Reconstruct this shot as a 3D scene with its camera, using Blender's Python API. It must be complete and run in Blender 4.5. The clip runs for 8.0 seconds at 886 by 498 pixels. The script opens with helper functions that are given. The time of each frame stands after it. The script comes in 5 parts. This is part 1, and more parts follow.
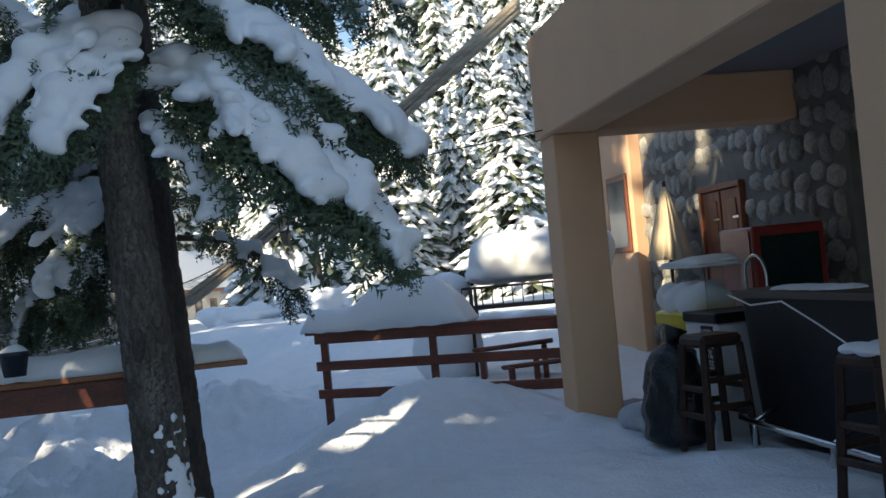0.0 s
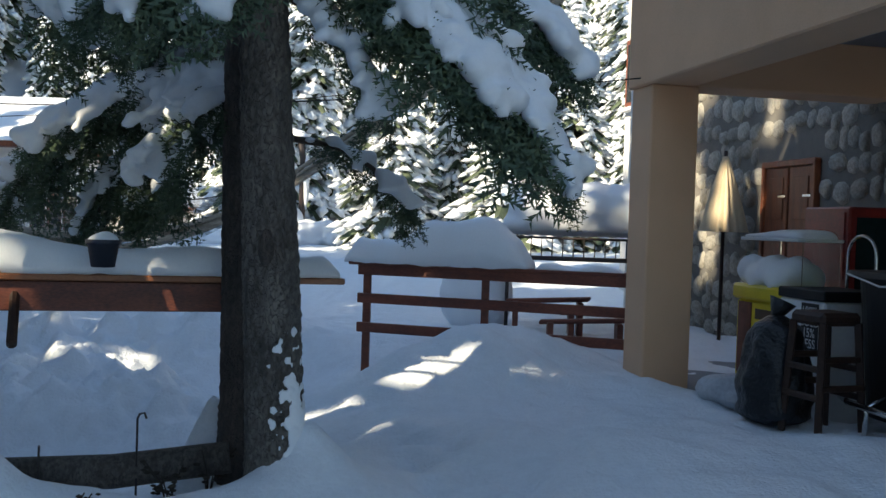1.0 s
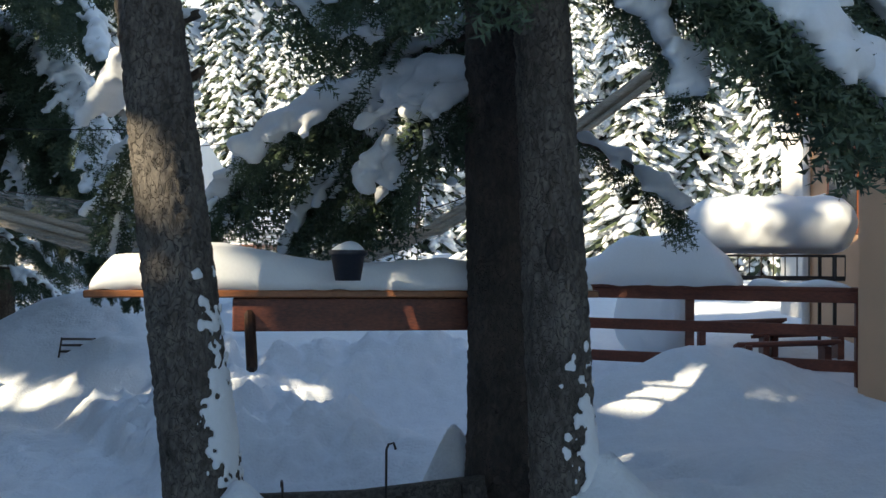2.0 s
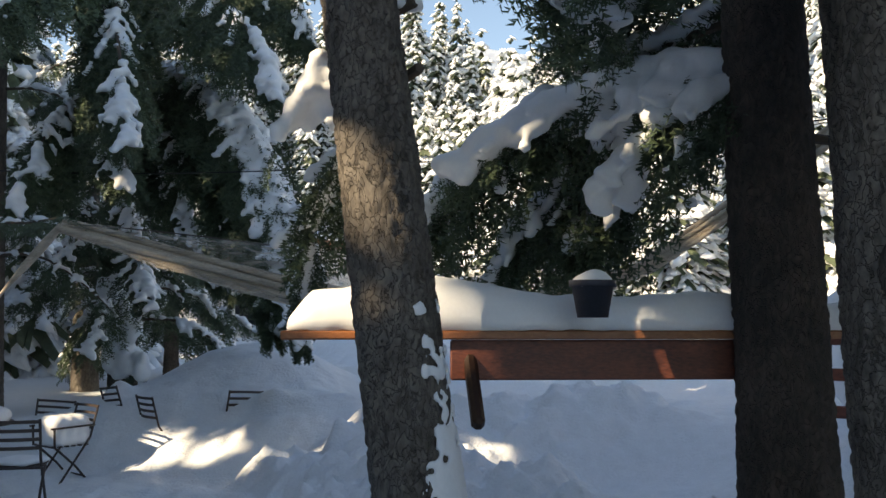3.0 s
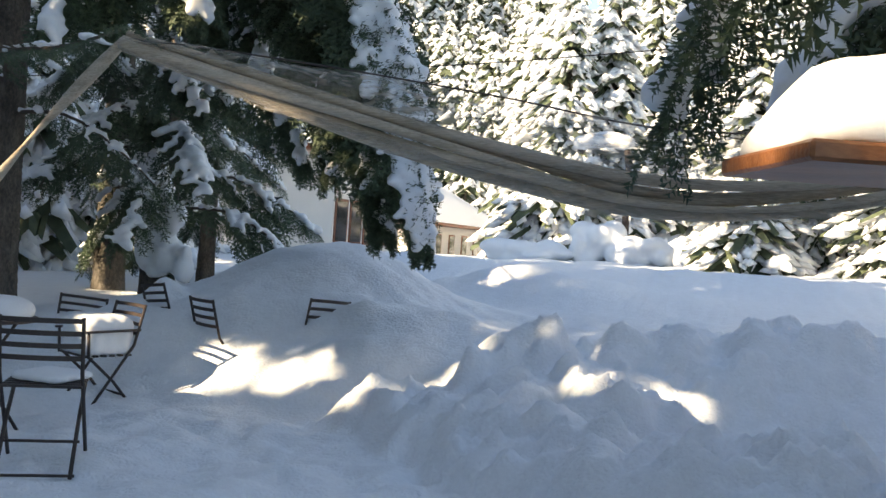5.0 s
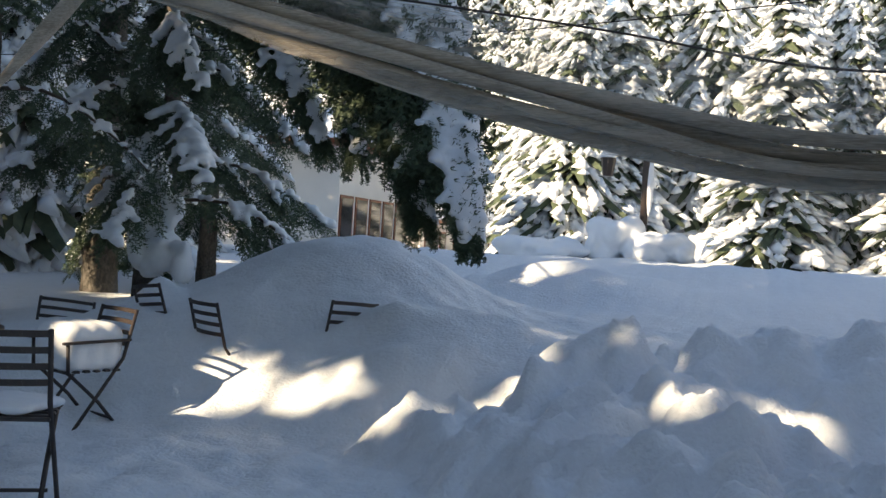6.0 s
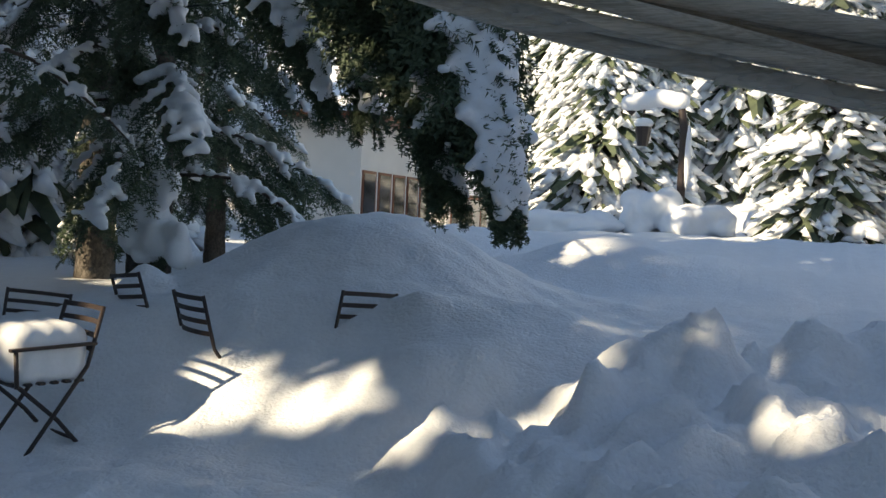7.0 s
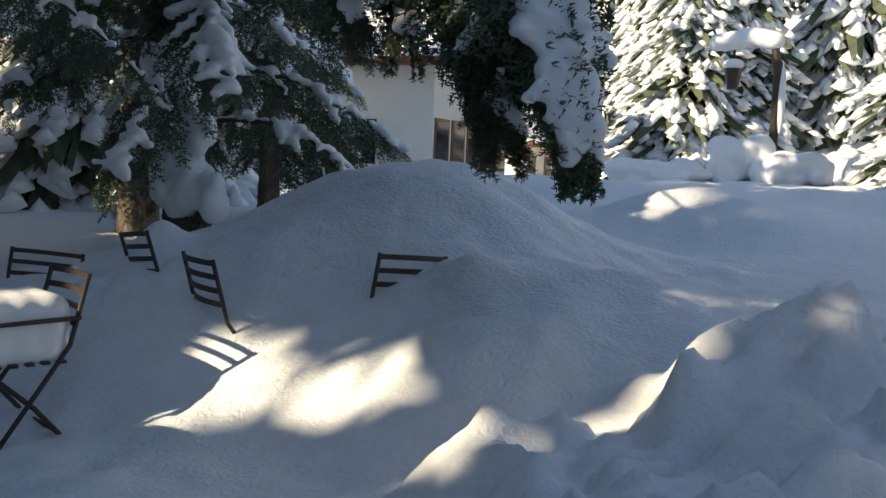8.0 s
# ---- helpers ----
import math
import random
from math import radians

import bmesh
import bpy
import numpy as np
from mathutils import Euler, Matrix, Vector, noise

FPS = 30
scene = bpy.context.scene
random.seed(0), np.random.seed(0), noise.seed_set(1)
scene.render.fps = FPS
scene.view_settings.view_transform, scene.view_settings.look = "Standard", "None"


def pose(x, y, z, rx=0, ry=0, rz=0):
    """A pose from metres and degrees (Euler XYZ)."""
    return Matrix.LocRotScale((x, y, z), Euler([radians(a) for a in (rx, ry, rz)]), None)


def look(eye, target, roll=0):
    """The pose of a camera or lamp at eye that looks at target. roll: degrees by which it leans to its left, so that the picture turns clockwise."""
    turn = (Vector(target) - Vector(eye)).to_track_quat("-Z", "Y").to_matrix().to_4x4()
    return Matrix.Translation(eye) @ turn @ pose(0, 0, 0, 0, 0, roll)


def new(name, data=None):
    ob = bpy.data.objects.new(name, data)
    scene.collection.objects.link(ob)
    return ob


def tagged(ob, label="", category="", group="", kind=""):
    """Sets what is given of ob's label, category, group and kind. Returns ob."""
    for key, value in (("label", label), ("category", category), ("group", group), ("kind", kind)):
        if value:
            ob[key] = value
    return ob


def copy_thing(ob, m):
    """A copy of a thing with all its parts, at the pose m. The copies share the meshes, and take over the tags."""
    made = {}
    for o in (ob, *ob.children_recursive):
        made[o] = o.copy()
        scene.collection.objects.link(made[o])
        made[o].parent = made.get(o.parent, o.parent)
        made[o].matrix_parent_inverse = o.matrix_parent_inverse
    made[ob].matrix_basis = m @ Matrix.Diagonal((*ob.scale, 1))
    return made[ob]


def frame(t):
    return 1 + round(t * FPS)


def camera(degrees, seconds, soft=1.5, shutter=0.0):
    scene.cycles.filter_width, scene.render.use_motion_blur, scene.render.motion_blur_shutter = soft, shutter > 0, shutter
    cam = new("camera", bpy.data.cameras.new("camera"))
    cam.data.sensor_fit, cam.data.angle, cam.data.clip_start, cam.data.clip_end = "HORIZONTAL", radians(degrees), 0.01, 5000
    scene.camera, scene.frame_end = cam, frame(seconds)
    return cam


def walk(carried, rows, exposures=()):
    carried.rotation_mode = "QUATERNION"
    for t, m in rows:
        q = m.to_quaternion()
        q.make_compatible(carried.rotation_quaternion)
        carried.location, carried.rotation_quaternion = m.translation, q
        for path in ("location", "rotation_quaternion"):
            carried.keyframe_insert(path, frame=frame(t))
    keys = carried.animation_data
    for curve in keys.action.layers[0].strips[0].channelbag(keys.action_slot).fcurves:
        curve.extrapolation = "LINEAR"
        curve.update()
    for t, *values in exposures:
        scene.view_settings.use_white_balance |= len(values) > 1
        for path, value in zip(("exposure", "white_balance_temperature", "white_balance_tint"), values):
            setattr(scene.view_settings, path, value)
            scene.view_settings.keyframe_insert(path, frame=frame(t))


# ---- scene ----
cam = camera(48.5, 8.0)
PATH = [
    (0, (0.032, 0.178, 1.386), (-0.186, 2.165, 1.437), -5.2),
    (0.5, (-0.361, 0.283, 1.336), (-0.438, 2.281, 1.34), -2.1),
    (1, (-0.979, 0.541, 1.306), (-1.106, 2.536, 1.255), 1.9),
    (1.5, (-1.46, 0.686, 1.262), (-1.772, 2.657, 1.128), 1.0),
    (1.7, (-1.661, 0.786, 1.21), (-1.97, 2.76, 1.129), 0.3),
    (2.8, (-2.291, 1.654, 1.036), (-2.746, 3.596, 1.185), 0.0),
    (3, (-2.464, 1.71, 1.045), (-3.053, 3.617, 1.176), -0.0),
    (3.5, (-2.959, 2.091, 0.983), (-3.556, 4.0, 0.981), 1.6),
    (4, (-3.42, 2.531, 0.939), (-4.048, 4.43, 0.942), 3.0),
    (4.5, (-3.865, 3.002, 0.879), (-4.446, 4.916, 0.874), 4.0),
    (4.7, (-4.052, 3.245, 0.84), (-4.64, 5.156, 0.827), 4.0),
    (5.8, (-4.814, 4.424, 0.678), (-5.388, 6.34, 0.664), 3.6),
    (6, (-4.943, 4.645, 0.696), (-5.526, 6.558, 0.681), 3.5),
    (6.5, (-5.199, 5.178, 0.684), (-5.763, 7.097, 0.647), 3.0),
    (7, (-5.304, 5.727, 0.701), (-5.935, 7.624, 0.634), 2.7),
    (7.5, (-5.486, 6.197, 0.695), (-6.19, 8.064, 0.56), 3.2),
    (8, (-5.515, 6.692, 0.691), (-6.29, 8.527, 0.516), 2.4),
]
walk(cam, [(t, look(eye, target, roll)) for t, eye, target, roll in PATH],
     [(0, 1.3, 7000, 6), (1.5, 1.36, 6800, 4), (3.0, 1.38, 8100, 10), (3.5, 1.6, 8300, 10), (4.5, 2.02, 8500, 10), (6.0, 1.42, 7900, 10), (7.0, 1.17, 7700, 8), (8.0, 1.05, 7700, 8)])

# ---- light ----
SUN_AZ, SUN_EL = radians(-136), radians(27)      # bearing from +y, clockwise; height
TO_SUN = Vector((math.sin(SUN_AZ) * math.cos(SUN_EL), math.cos(SUN_AZ) * math.cos(SUN_EL), math.sin(SUN_EL)))
world = bpy.data.worlds.new("sky")
scene.world = world
world.use_nodes = True
sky = world.node_tree.nodes.new("ShaderNodeTexSky")
sky.sky_type, sky.sun_disc, sky.sun_elevation, sky.sun_rotation = "NISHITA", False, SUN_EL, SUN_AZ
sky.altitude, sky.dust_density, sky.ozone_density = 1200, 0.5, 1.6
world.node_tree.links.new(sky.outputs[0], world.node_tree.nodes["Background"].inputs[0])
world.node_tree.nodes["Background"].inputs[1].default_value = 0.10
sun = new("sun", bpy.data.lights.new("sun", "SUN"))
sun.data.energy, sun.data.angle, sun.data.color = 3.7, radians(0.53), (1.0, 0.88, 0.70)
sun.matrix_world = look(TO_SUN * 60, (0, 0, 0))

# ---- materials ----
def material(name, base, rough=0.7, metal=0.0, vary=0.25, scale=6.0, fine=60.0, bump=0.2, second=None, stretch=(1, 1, 1), trans=0.0, spec=0.5, rand=0.0, dist=0.01):
    """A principled surface whose colour wanders between two tones at two scales, with fine relief."""
    m = bpy.data.materials.new(name)
    m.use_nodes = True
    nt = m.node_tree
    b = nt.nodes["Principled BSDF"]
    N, L = nt.nodes.new, nt.links.new
    co, mp = N("ShaderNodeTexCoord"), N("ShaderNodeMapping")
    mp.inputs["Scale"].default_value = stretch
    L(co.outputs["Object"], mp.inputs["Vector"])
    n1, n2 = N("ShaderNodeTexNoise"), N("ShaderNodeTexNoise")
    for n, sc in ((n1, scale), (n2, fine)):
        n.inputs["Scale"].default_value, n.inputs["Detail"].default_value = sc, 4
        L(mp.outputs[0], n.inputs["Vector"])
    mix = N("ShaderNodeMix")
    mix.data_type, mix.blend_type = "RGBA", "MIX"
    second = second or tuple(c * (1 - vary) for c in base)
    mix.inputs["A"].default_value, mix.inputs["B"].default_value = (*base, 1), (*second, 1)
    ad = N("ShaderNodeMath")
    ad.operation = "ADD"
    L(n1.outputs["Fac"], ad.inputs[0])
    L(n2.outputs["Fac"], ad.inputs[1])
    rm = N("ShaderNodeMapRange")
    rm.inputs["From Min"].default_value, rm.inputs["From Max"].default_value = 0.75, 1.25
    L(ad.outputs[0], rm.inputs["Value"])
    L(rm.outputs[0], mix.inputs["Factor"])
    out = mix.outputs["Result"]
    if rand:
        oi, hs, mr = N("ShaderNodeObjectInfo"), N("ShaderNodeHueSaturation"), N("ShaderNodeMapRange")
        mr.inputs["To Min"].default_value, mr.inputs["To Max"].default_value = 1 - rand, 1 + rand
        L(oi.outputs["Random"], mr.inputs["Value"])
        L(mr.outputs[0], hs.inputs["Value"])
        L(out, hs.inputs["Color"])
        out = hs.outputs[0]
    L(out, b.inputs["Base Color"])
    b.inputs["Roughness"].default_value, b.inputs["Metallic"].default_value = rough, metal
    b.inputs["Specular IOR Level"].default_value = spec
    b.inputs["Transmission Weight"].default_value = trans
    if bump:
        bp = N("ShaderNodeBump")
        bp.inputs["Strength"].default_value, bp.inputs["Distance"].default_value = bump, dist
        L(ad.outputs[0], bp.inputs["Height"])
        L(bp.outputs[0], b.inputs["Normal"])
    return m


SNOW = material("snow", (0.86, 0.88, 0.90), 0.55, vary=0.05, scale=3, fine=70, bump=0.10, spec=0.3)
SNOW_GROUND = material("trodden_snow", (0.84, 0.87, 0.90), 0.55, vary=0.07, scale=9, fine=42, bump=0.45, spec=0.3, dist=0.03)
SNOW_FAR = material("snow_on_trees", (0.86, 0.88, 0.90), 0.7, vary=0.06, scale=1, fine=8, bump=0.0, spec=0.2)
BARK = material("fir_bark", (0.19, 0.165, 0.14), 0.92, second=(0.07, 0.06, 0.05), scale=7, fine=45, bump=0.0, stretch=(1, 1, 0.5))


def crack_bark(m):
    """Scaly plates with dark cracks between them."""
    nt = m.node_tree
    N, L = nt.nodes.new, nt.links.new
    b = nt.nodes["Principled BSDF"]
    co, mp, wob, addv = N("ShaderNodeTexCoord"), N("ShaderNodeMapping"), N("ShaderNodeTexNoise"), N("ShaderNodeMix")
    mp.inputs["Scale"].default_value = (1, 1, 0.62)
    L(co.outputs["Object"], mp.inputs[0])
    wob.inputs["Scale"].default_value, wob.inputs["Detail"].default_value = 14, 3
    L(mp.outputs[0], wob.inputs["Vector"])
    addv.data_type, addv.blend_type = "RGBA", "ADD"
    addv.inputs["Factor"].default_value = 0.22
    L(mp.outputs[0], addv.inputs["A"])
    L(wob.outputs["Color"], addv.inputs["B"])
    vo = N("ShaderNodeTexVoronoi")
    vo.feature = "DISTANCE_TO_EDGE"
    vo.inputs["Scale"].default_value = 27
    L(addv.outputs["Result"], vo.inputs["Vector"])
    mr = N("ShaderNodeMapRange")
    mr.inputs["From Max"].default_value = 0.06
    L(vo.outputs["Distance"], mr.inputs["Value"])
    old = b.inputs["Base Color"].links[0].from_socket
    mix = N("ShaderNodeMix")
    mix.data_type = "RGBA"
    mix.inputs["A"].default_value = (0.075, 0.064, 0.055, 1)
    L(mr.outputs[0], mix.inputs["Factor"])
    L(old, mix.inputs["B"])
    L(mix.outputs["Result"], b.inputs["Base Color"])
    n2, ad = N("ShaderNodeTexNoise"), N("ShaderNodeMath")
    n2.inputs["Scale"].default_value, n2.inputs["Detail"].default_value = 60, 4
    L(mp.outputs[0], n2.inputs["Vector"])
    ad.operation = "MULTIPLY_ADD"
    ad.inputs[1].default_value = 0.35
    L(n2.outputs["Fac"], ad.inputs[0])
    L(mr.outputs[0], ad.inputs[2])
    bp = N("ShaderNodeBump")
    bp.inputs["Strength"].default_value, bp.inputs["Distance"].default_value = 0.9, 0.012
    L(ad.outputs[0], bp.inputs["Height"])
    L(bp.outputs[0], b.inputs["Normal"])


crack_bark(BARK)
BARK_DARK = material("dark_fir_bark", (0.11, 0.085, 0.07), 0.92, second=(0.05, 0.042, 0.036), scale=9, fine=45, bump=0.0, stretch=(1, 1, 0.5))
crack_bark(BARK_DARK)
TWIG = material("twig_bark", (0.10, 0.075, 0.055), 0.9, scale=20, fine=90, bump=0.3)
NEEDLE = material("fir_needles", (0.085, 0.125, 0.065), 0.6, second=(0.04, 0.065, 0.035), scale=3, fine=30, bump=0.0)
NEEDLE_FAR = material("far_fir_needles", (0.09, 0.115, 0.065), 0.8, second=(0.045, 0.06, 0.035), scale=1, fine=6, bump=0.0, rand=0.3)
PLASTER = material("apricot_plaster", (0.74, 0.46, 0.28), 0.9, vary=0.12, scale=2, fine=120, bump=0.15, dist=0.004)
WHITEWALL = material("white_plaster", (0.78, 0.75, 0.70), 0.9, vary=0.08, scale=1.5, fine=60, bump=0.1)
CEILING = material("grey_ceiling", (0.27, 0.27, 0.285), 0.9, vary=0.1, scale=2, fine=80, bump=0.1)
STAINED = material("red_stained_wood", (0.22, 0.065, 0.035), 0.5, second=(0.10, 0.03, 0.02), scale=4, fine=40, bump=0.2, stretch=(0.2, 3, 3))
# the shelf's stained wood, lightened to orange as the sun shows it
SUNLITWOOD = material("sunlit_stained_wood", (0.36, 0.14, 0.055), 0.4, second=(0.22, 0.08, 0.03), scale=4, fine=40, bump=0.2, stretch=(0.2, 3, 3))
STONE = material("grey_limestone", (0.46, 0.43, 0.37), 0.9, second=(0.24, 0.22, 0.19), scale=5, fine=50, bump=0.6, rand=0.25)
MORTAR = material("grey_mortar", (0.20, 0.185, 0.165), 0.95, scale=8, fine=80, bump=0.5)
# plastic; on the room walls its black stands in for indoor shade
BLACK = material("black_plastic_and_room_dark", (0.014, 0.014, 0.016), 0.5, vary=0.3, scale=5, fine=60, bump=0.1, spec=0.25)
DARKWOOD = material("dark_brown_wood", (0.055, 0.028, 0.018), 0.5, second=(0.03, 0.016, 0.012), scale=4, fine=40, bump=0.2, spec=0.3)
IRON = material("dark_painted_iron", (0.05, 0.035, 0.03), 0.5, vary=0.3, scale=10, fine=90, bump=0.1)
CHROME = material("chrome", (0.7, 0.7, 0.7), 0.18, metal=1.0, vary=0.1, bump=0.0)
NET = material("brown_shade_net", (0.60, 0.51, 0.40), 0.9, second=(0.30, 0.25, 0.19), scale=3, fine=40, bump=0.4, stretch=(0.4, 6, 6))


YELLOW = material("yellow_plastic", (0.75, 0.58, 0.03), 0.4, vary=0.15, scale=5, fine=60, bump=0.05)
WHITEPAINT = material("white_enamel", (0.70, 0.71, 0.70), 0.35, vary=0.1, scale=3, fine=40, bump=0.03)
REDPAINT = material("red_lacquer", (0.33, 0.035, 0.025), 0.3, second=(0.18, 0.02, 0.02), scale=3, fine=50, bump=0.05)
DARKGLASS = material("dark_cooler_glass", (0.015, 0.035, 0.035), 0.08, vary=0.3, scale=2, fine=20, bump=0.0)
BAGFILM = material("black_bag_film", (0.012, 0.013, 0.016), 0.3, vary=0.3, scale=8, fine=40, bump=0.6, dist=0.02)
SACK = material("white_sack_film", (0.55, 0.56, 0.58), 0.5, vary=0.25, scale=8, fine=40, bump=0.5, dist=0.02)
SHUTTER = material("varnished_brown_wood", (0.26, 0.075, 0.03), 0.45, second=(0.14, 0.04, 0.018), scale=5, fine=50, bump=0.2, stretch=(3, 3, 0.3))
POT = material("blue_black_plastic", (0.03, 0.035, 0.05), 0.5, vary=0.25, scale=8, fine=60, bump=0.1)
WINDOWDARK = material("dark_window_glass", (0.03, 0.035, 0.04), 0.1, vary=0.3, scale=1, fine=9, bump=0.0)
CREAM = material("cream_canvas", (0.62, 0.50, 0.34), 0.9, vary=0.15, scale=6, fine=80, bump=0.15)
ORANGEWALL = material("ochre_plaster", (0.55, 0.33, 0.12), 0.9, vary=0.2, scale=2, fine=40, bump=0.2)
DRY = material("dry_stalk", (0.06, 0.045, 0.03), 0.9, vary=0.3, scale=20, fine=80, bump=0.0)


def glass(name):
    m = bpy.data.materials.new(name)
    m.use_nodes = True
    b = m.node_tree.nodes["Principled BSDF"]
    b.inputs["Transmission Weight"].default_value, b.inputs["Roughness"].default_value, b.inputs["IOR"].default_value = 1.0, 0.03, 1.45
    b.inputs["Base Color"].default_value = (0.9, 0.95, 0.93, 1)
    return m


GLASS = glass("clear_glass")


def gauze(name, colour, cover, scale):
    """Open-weave net: threads with holes between."""
    m = bpy.data.materials.new(name)
    m.use_nodes = True
    nt = m.node_tree
    N, L = nt.nodes.new, nt.links.new
    b, out = nt.nodes["Principled BSDF"], nt.nodes["Material Output"]
    b.inputs["Base Color"].default_value, b.inputs["Roughness"].default_value = (*colour, 1), 0.9
    co, n1, mr, tr, mix = N("ShaderNodeTexCoord"), N("ShaderNodeTexNoise"), N("ShaderNodeMapRange"), N("ShaderNodeBsdfTransparent"), N("ShaderNodeMixShader")
    mp = N("ShaderNodeMapping")
    mp.inputs["Scale"].default_value = (0.25, 1, 1)
    n1.inputs["Scale"].default_value, n1.inputs["Detail"].default_value = scale, 3
    L(co.outputs["Object"], mp.inputs[0])
    L(mp.outputs[0], n1.inputs["Vector"])
    mr.inputs["From Min"].default_value, mr.inputs["From Max"].default_value = 0.35, 0.65
    mr.inputs["To Min"].default_value, mr.inputs["To Max"].default_value = max(0, cover - 0.25), min(1, cover + 0.25)
    L(n1.outputs["Fac"], mr.inputs["Value"])
    L(mr.outputs[0], mix.inputs[0])
    L(tr.outputs[0], mix.inputs[1])
    L(b.outputs[0], mix.inputs[2])
    L(mix.outputs[0], out.inputs[0])
    return m


VEIL = gauze("thin_shade_net", (0.48, 0.43, 0.36), 0.34, 30)


# ---- mesh helpers ----
def part(name, bm, mat, parent=None, label="", smooth=True):
    """Links a bmesh as one mesh object, under its thing if one is given."""
    me = bpy.data.meshes.new(name)
    bm.to_mesh(me)
    bm.free()
    for m in (mat if isinstance(mat, (list, tuple)) else [mat]):
        me.materials.append(m)
    if smooth:
        me.shade_smooth()
    ob = new(name, me)
    if parent:
        ob.parent = parent
    if label:
        ob["label"] = label
    return ob


def mesh_from(name, verts, faces, mats, parent=None, label="", smooth=True, ids=None):
    me = bpy.data.meshes.new(name)
    me.from_pydata([tuple(v) for v in verts], [], faces)
    for m in (mats if isinstance(mats, (list, tuple)) else [mats]):
        me.materials.append(m)
    if ids is not None:
        me.polygons.foreach_set("material_index", ids)
    if smooth:
        me.shade_smooth()
    me.update()
    ob = new(name, me)
    if parent:
        ob.parent = parent
    if label:
        ob["label"] = label
    return ob


def thing(name, label, category, group="", m=None, kind=""):
    ob = new(name)
    ob.empty_display_size = 0.1
    if m is not None:
        ob.matrix_basis = m
    return tagged(ob, label, category, group, kind)


def box(bm, size, m=Matrix(), bevel=0.006):
    """A bevelled block of that size, centred on m."""
    r = bmesh.ops.create_cube(bm, size=1, matrix=m @ Matrix.Diagonal((*size, 1)))
    if bevel:
        es = list({e for v in r["verts"] for e in v.link_edges})
        bmesh.ops.bevel(bm, geom=es, offset=min(bevel, min(size) * 0.3), segments=1, affect="EDGES")


def beam(bm, a, b, w, h, bevel=0.006):
    """A squared timber from a to b, w wide and h high."""
    a, b = Vector(a), Vector(b)
    d = b - a
    q = d.to_track_quat("X", "Z").to_matrix().to_4x4()
    box(bm, (d.length, w, h), Matrix.Translation((a + b) / 2) @ q, bevel)


def tube(bm, pts, radii, sides=8, cap=True):
    """A round bar along points."""
    pts = [Vector(p) for p in pts]
    if not isinstance(radii, (list, tuple)):
        radii = [radii] * len(pts)
    rings, up = [], Vector((0.13, 0.27, 1)).normalized()
    for i, p in enumerate(pts):
        d = (pts[min(i + 1, len(pts) - 1)] - pts[max(i - 1, 0)]).normalized()
        if abs(d.dot(up)) > 0.97:
            up = Vector((1, 0.2, 0.1)).normalized()
        u = (up - d * up.dot(d)).normalized()
        w = d.cross(u)
        up = u
        rings.append([bm.verts.new(p + (u * math.cos(k * 2 * math.pi / sides) + w * math.sin(k * 2 * math.pi / sides)) * radii[i]) for k in range(sides)])
    for r0, r1 in zip(rings, rings[1:]):
        for k in range(sides):
            bm.faces.new((r0[k], r0[(k + 1) % sides], r1[(k + 1) % sides], r1[k]))
    if cap:
        bm.faces.new(rings[0][::-1])
        bm.faces.new(rings[-1])


def lattice(ix, iy, seed):
    v = np.sin(ix * 127.1 + iy * 311.7 + seed * 74.7) * 43758.5453
    return v - np.floor(v)


def noise2(x, y, seed=0):
    """Smooth noise, -1 to 1, for arrays."""
    ix, iy = np.floor(x), np.floor(y)
    fx, fy = x - ix, y - iy
    fx, fy = fx * fx * (3 - 2 * fx), fy * fy * (3 - 2 * fy)
    a, b, c, d = lattice(ix, iy, seed), lattice(ix + 1, iy, seed), lattice(ix, iy + 1, seed), lattice(ix + 1, iy + 1, seed)
    return 2 * (a + (b - a) * fx + (c - a) * fy + (a - b - c + d) * fx * fy) - 1


def fbm(x, y, seed=0, octaves=4):
    s, k = 0 * x, 1.0
    for o in range(octaves):
        s = s + k * noise2(x * 2 ** o + 17.3 * o, y * 2 ** o - 9.1 * o, seed + o)
        k *= 0.5
    return s


def step(a, b, x):
    t = np.clip((x - a) / (b - a), 0, 1)
    return t * t * (3 - 2 * t)


# ---- ground ----
BUMPS = []


def bump(x, y, h, rx, ry=None, turn=0.0, sharp=2.0, rough=0.0):
    """A heap (or hollow) of snow: height, half widths, turned by degrees; rough: churned lumps."""
    BUMPS.append((x, y, h, rx, ry or rx, radians(turn), sharp, rough))


bump(-1.35, 8.3, 0.34, 0.9, 0.6, 20)            # heap before the railing
bump(-0.9, 8.9, 0.20, 0.8, 0.5, 10)
bump(-0.2, 6.0, 0.10, 1.3, 0.9)
bump(-2.62, 6.05, 0.52, 0.20, 0.18, 0, 1.5)         # small peak behind the shelf
bump(-1.84, 5.02, 0.36, 0.22, 0.20, 0, 1.3)
bump(-3.36, 4.92, 0.42, 0.24, 0.22, 0, 1.3)
bump(-2.05, 4.75, 0.10, 0.5, 0.4)               # snow at the feet of the firs
bump(-3.2, 4.95, 0.24, 0.85, 0.42)
bump(-5.90, 10.30, 0.20, 0.42, 0.28, 60, 2, 0.04)     # lumps on the thrown-up bank
bump(-6.95, 10.50, 0.16, 0.42, 0.30, 20)
bump(-6.65, 11.45, 0.14, 0.6, 0.4)
bump(-4.75, 7.75, 0.12, 0.35, 0.25, 0, 2, 0.03)
bump(-5.6, 8.6, 0.08, 0.6, 0.4, 30, 2, 0.03)
bump(-7.20, 11.08, 0.10, 0.16, 0.14)
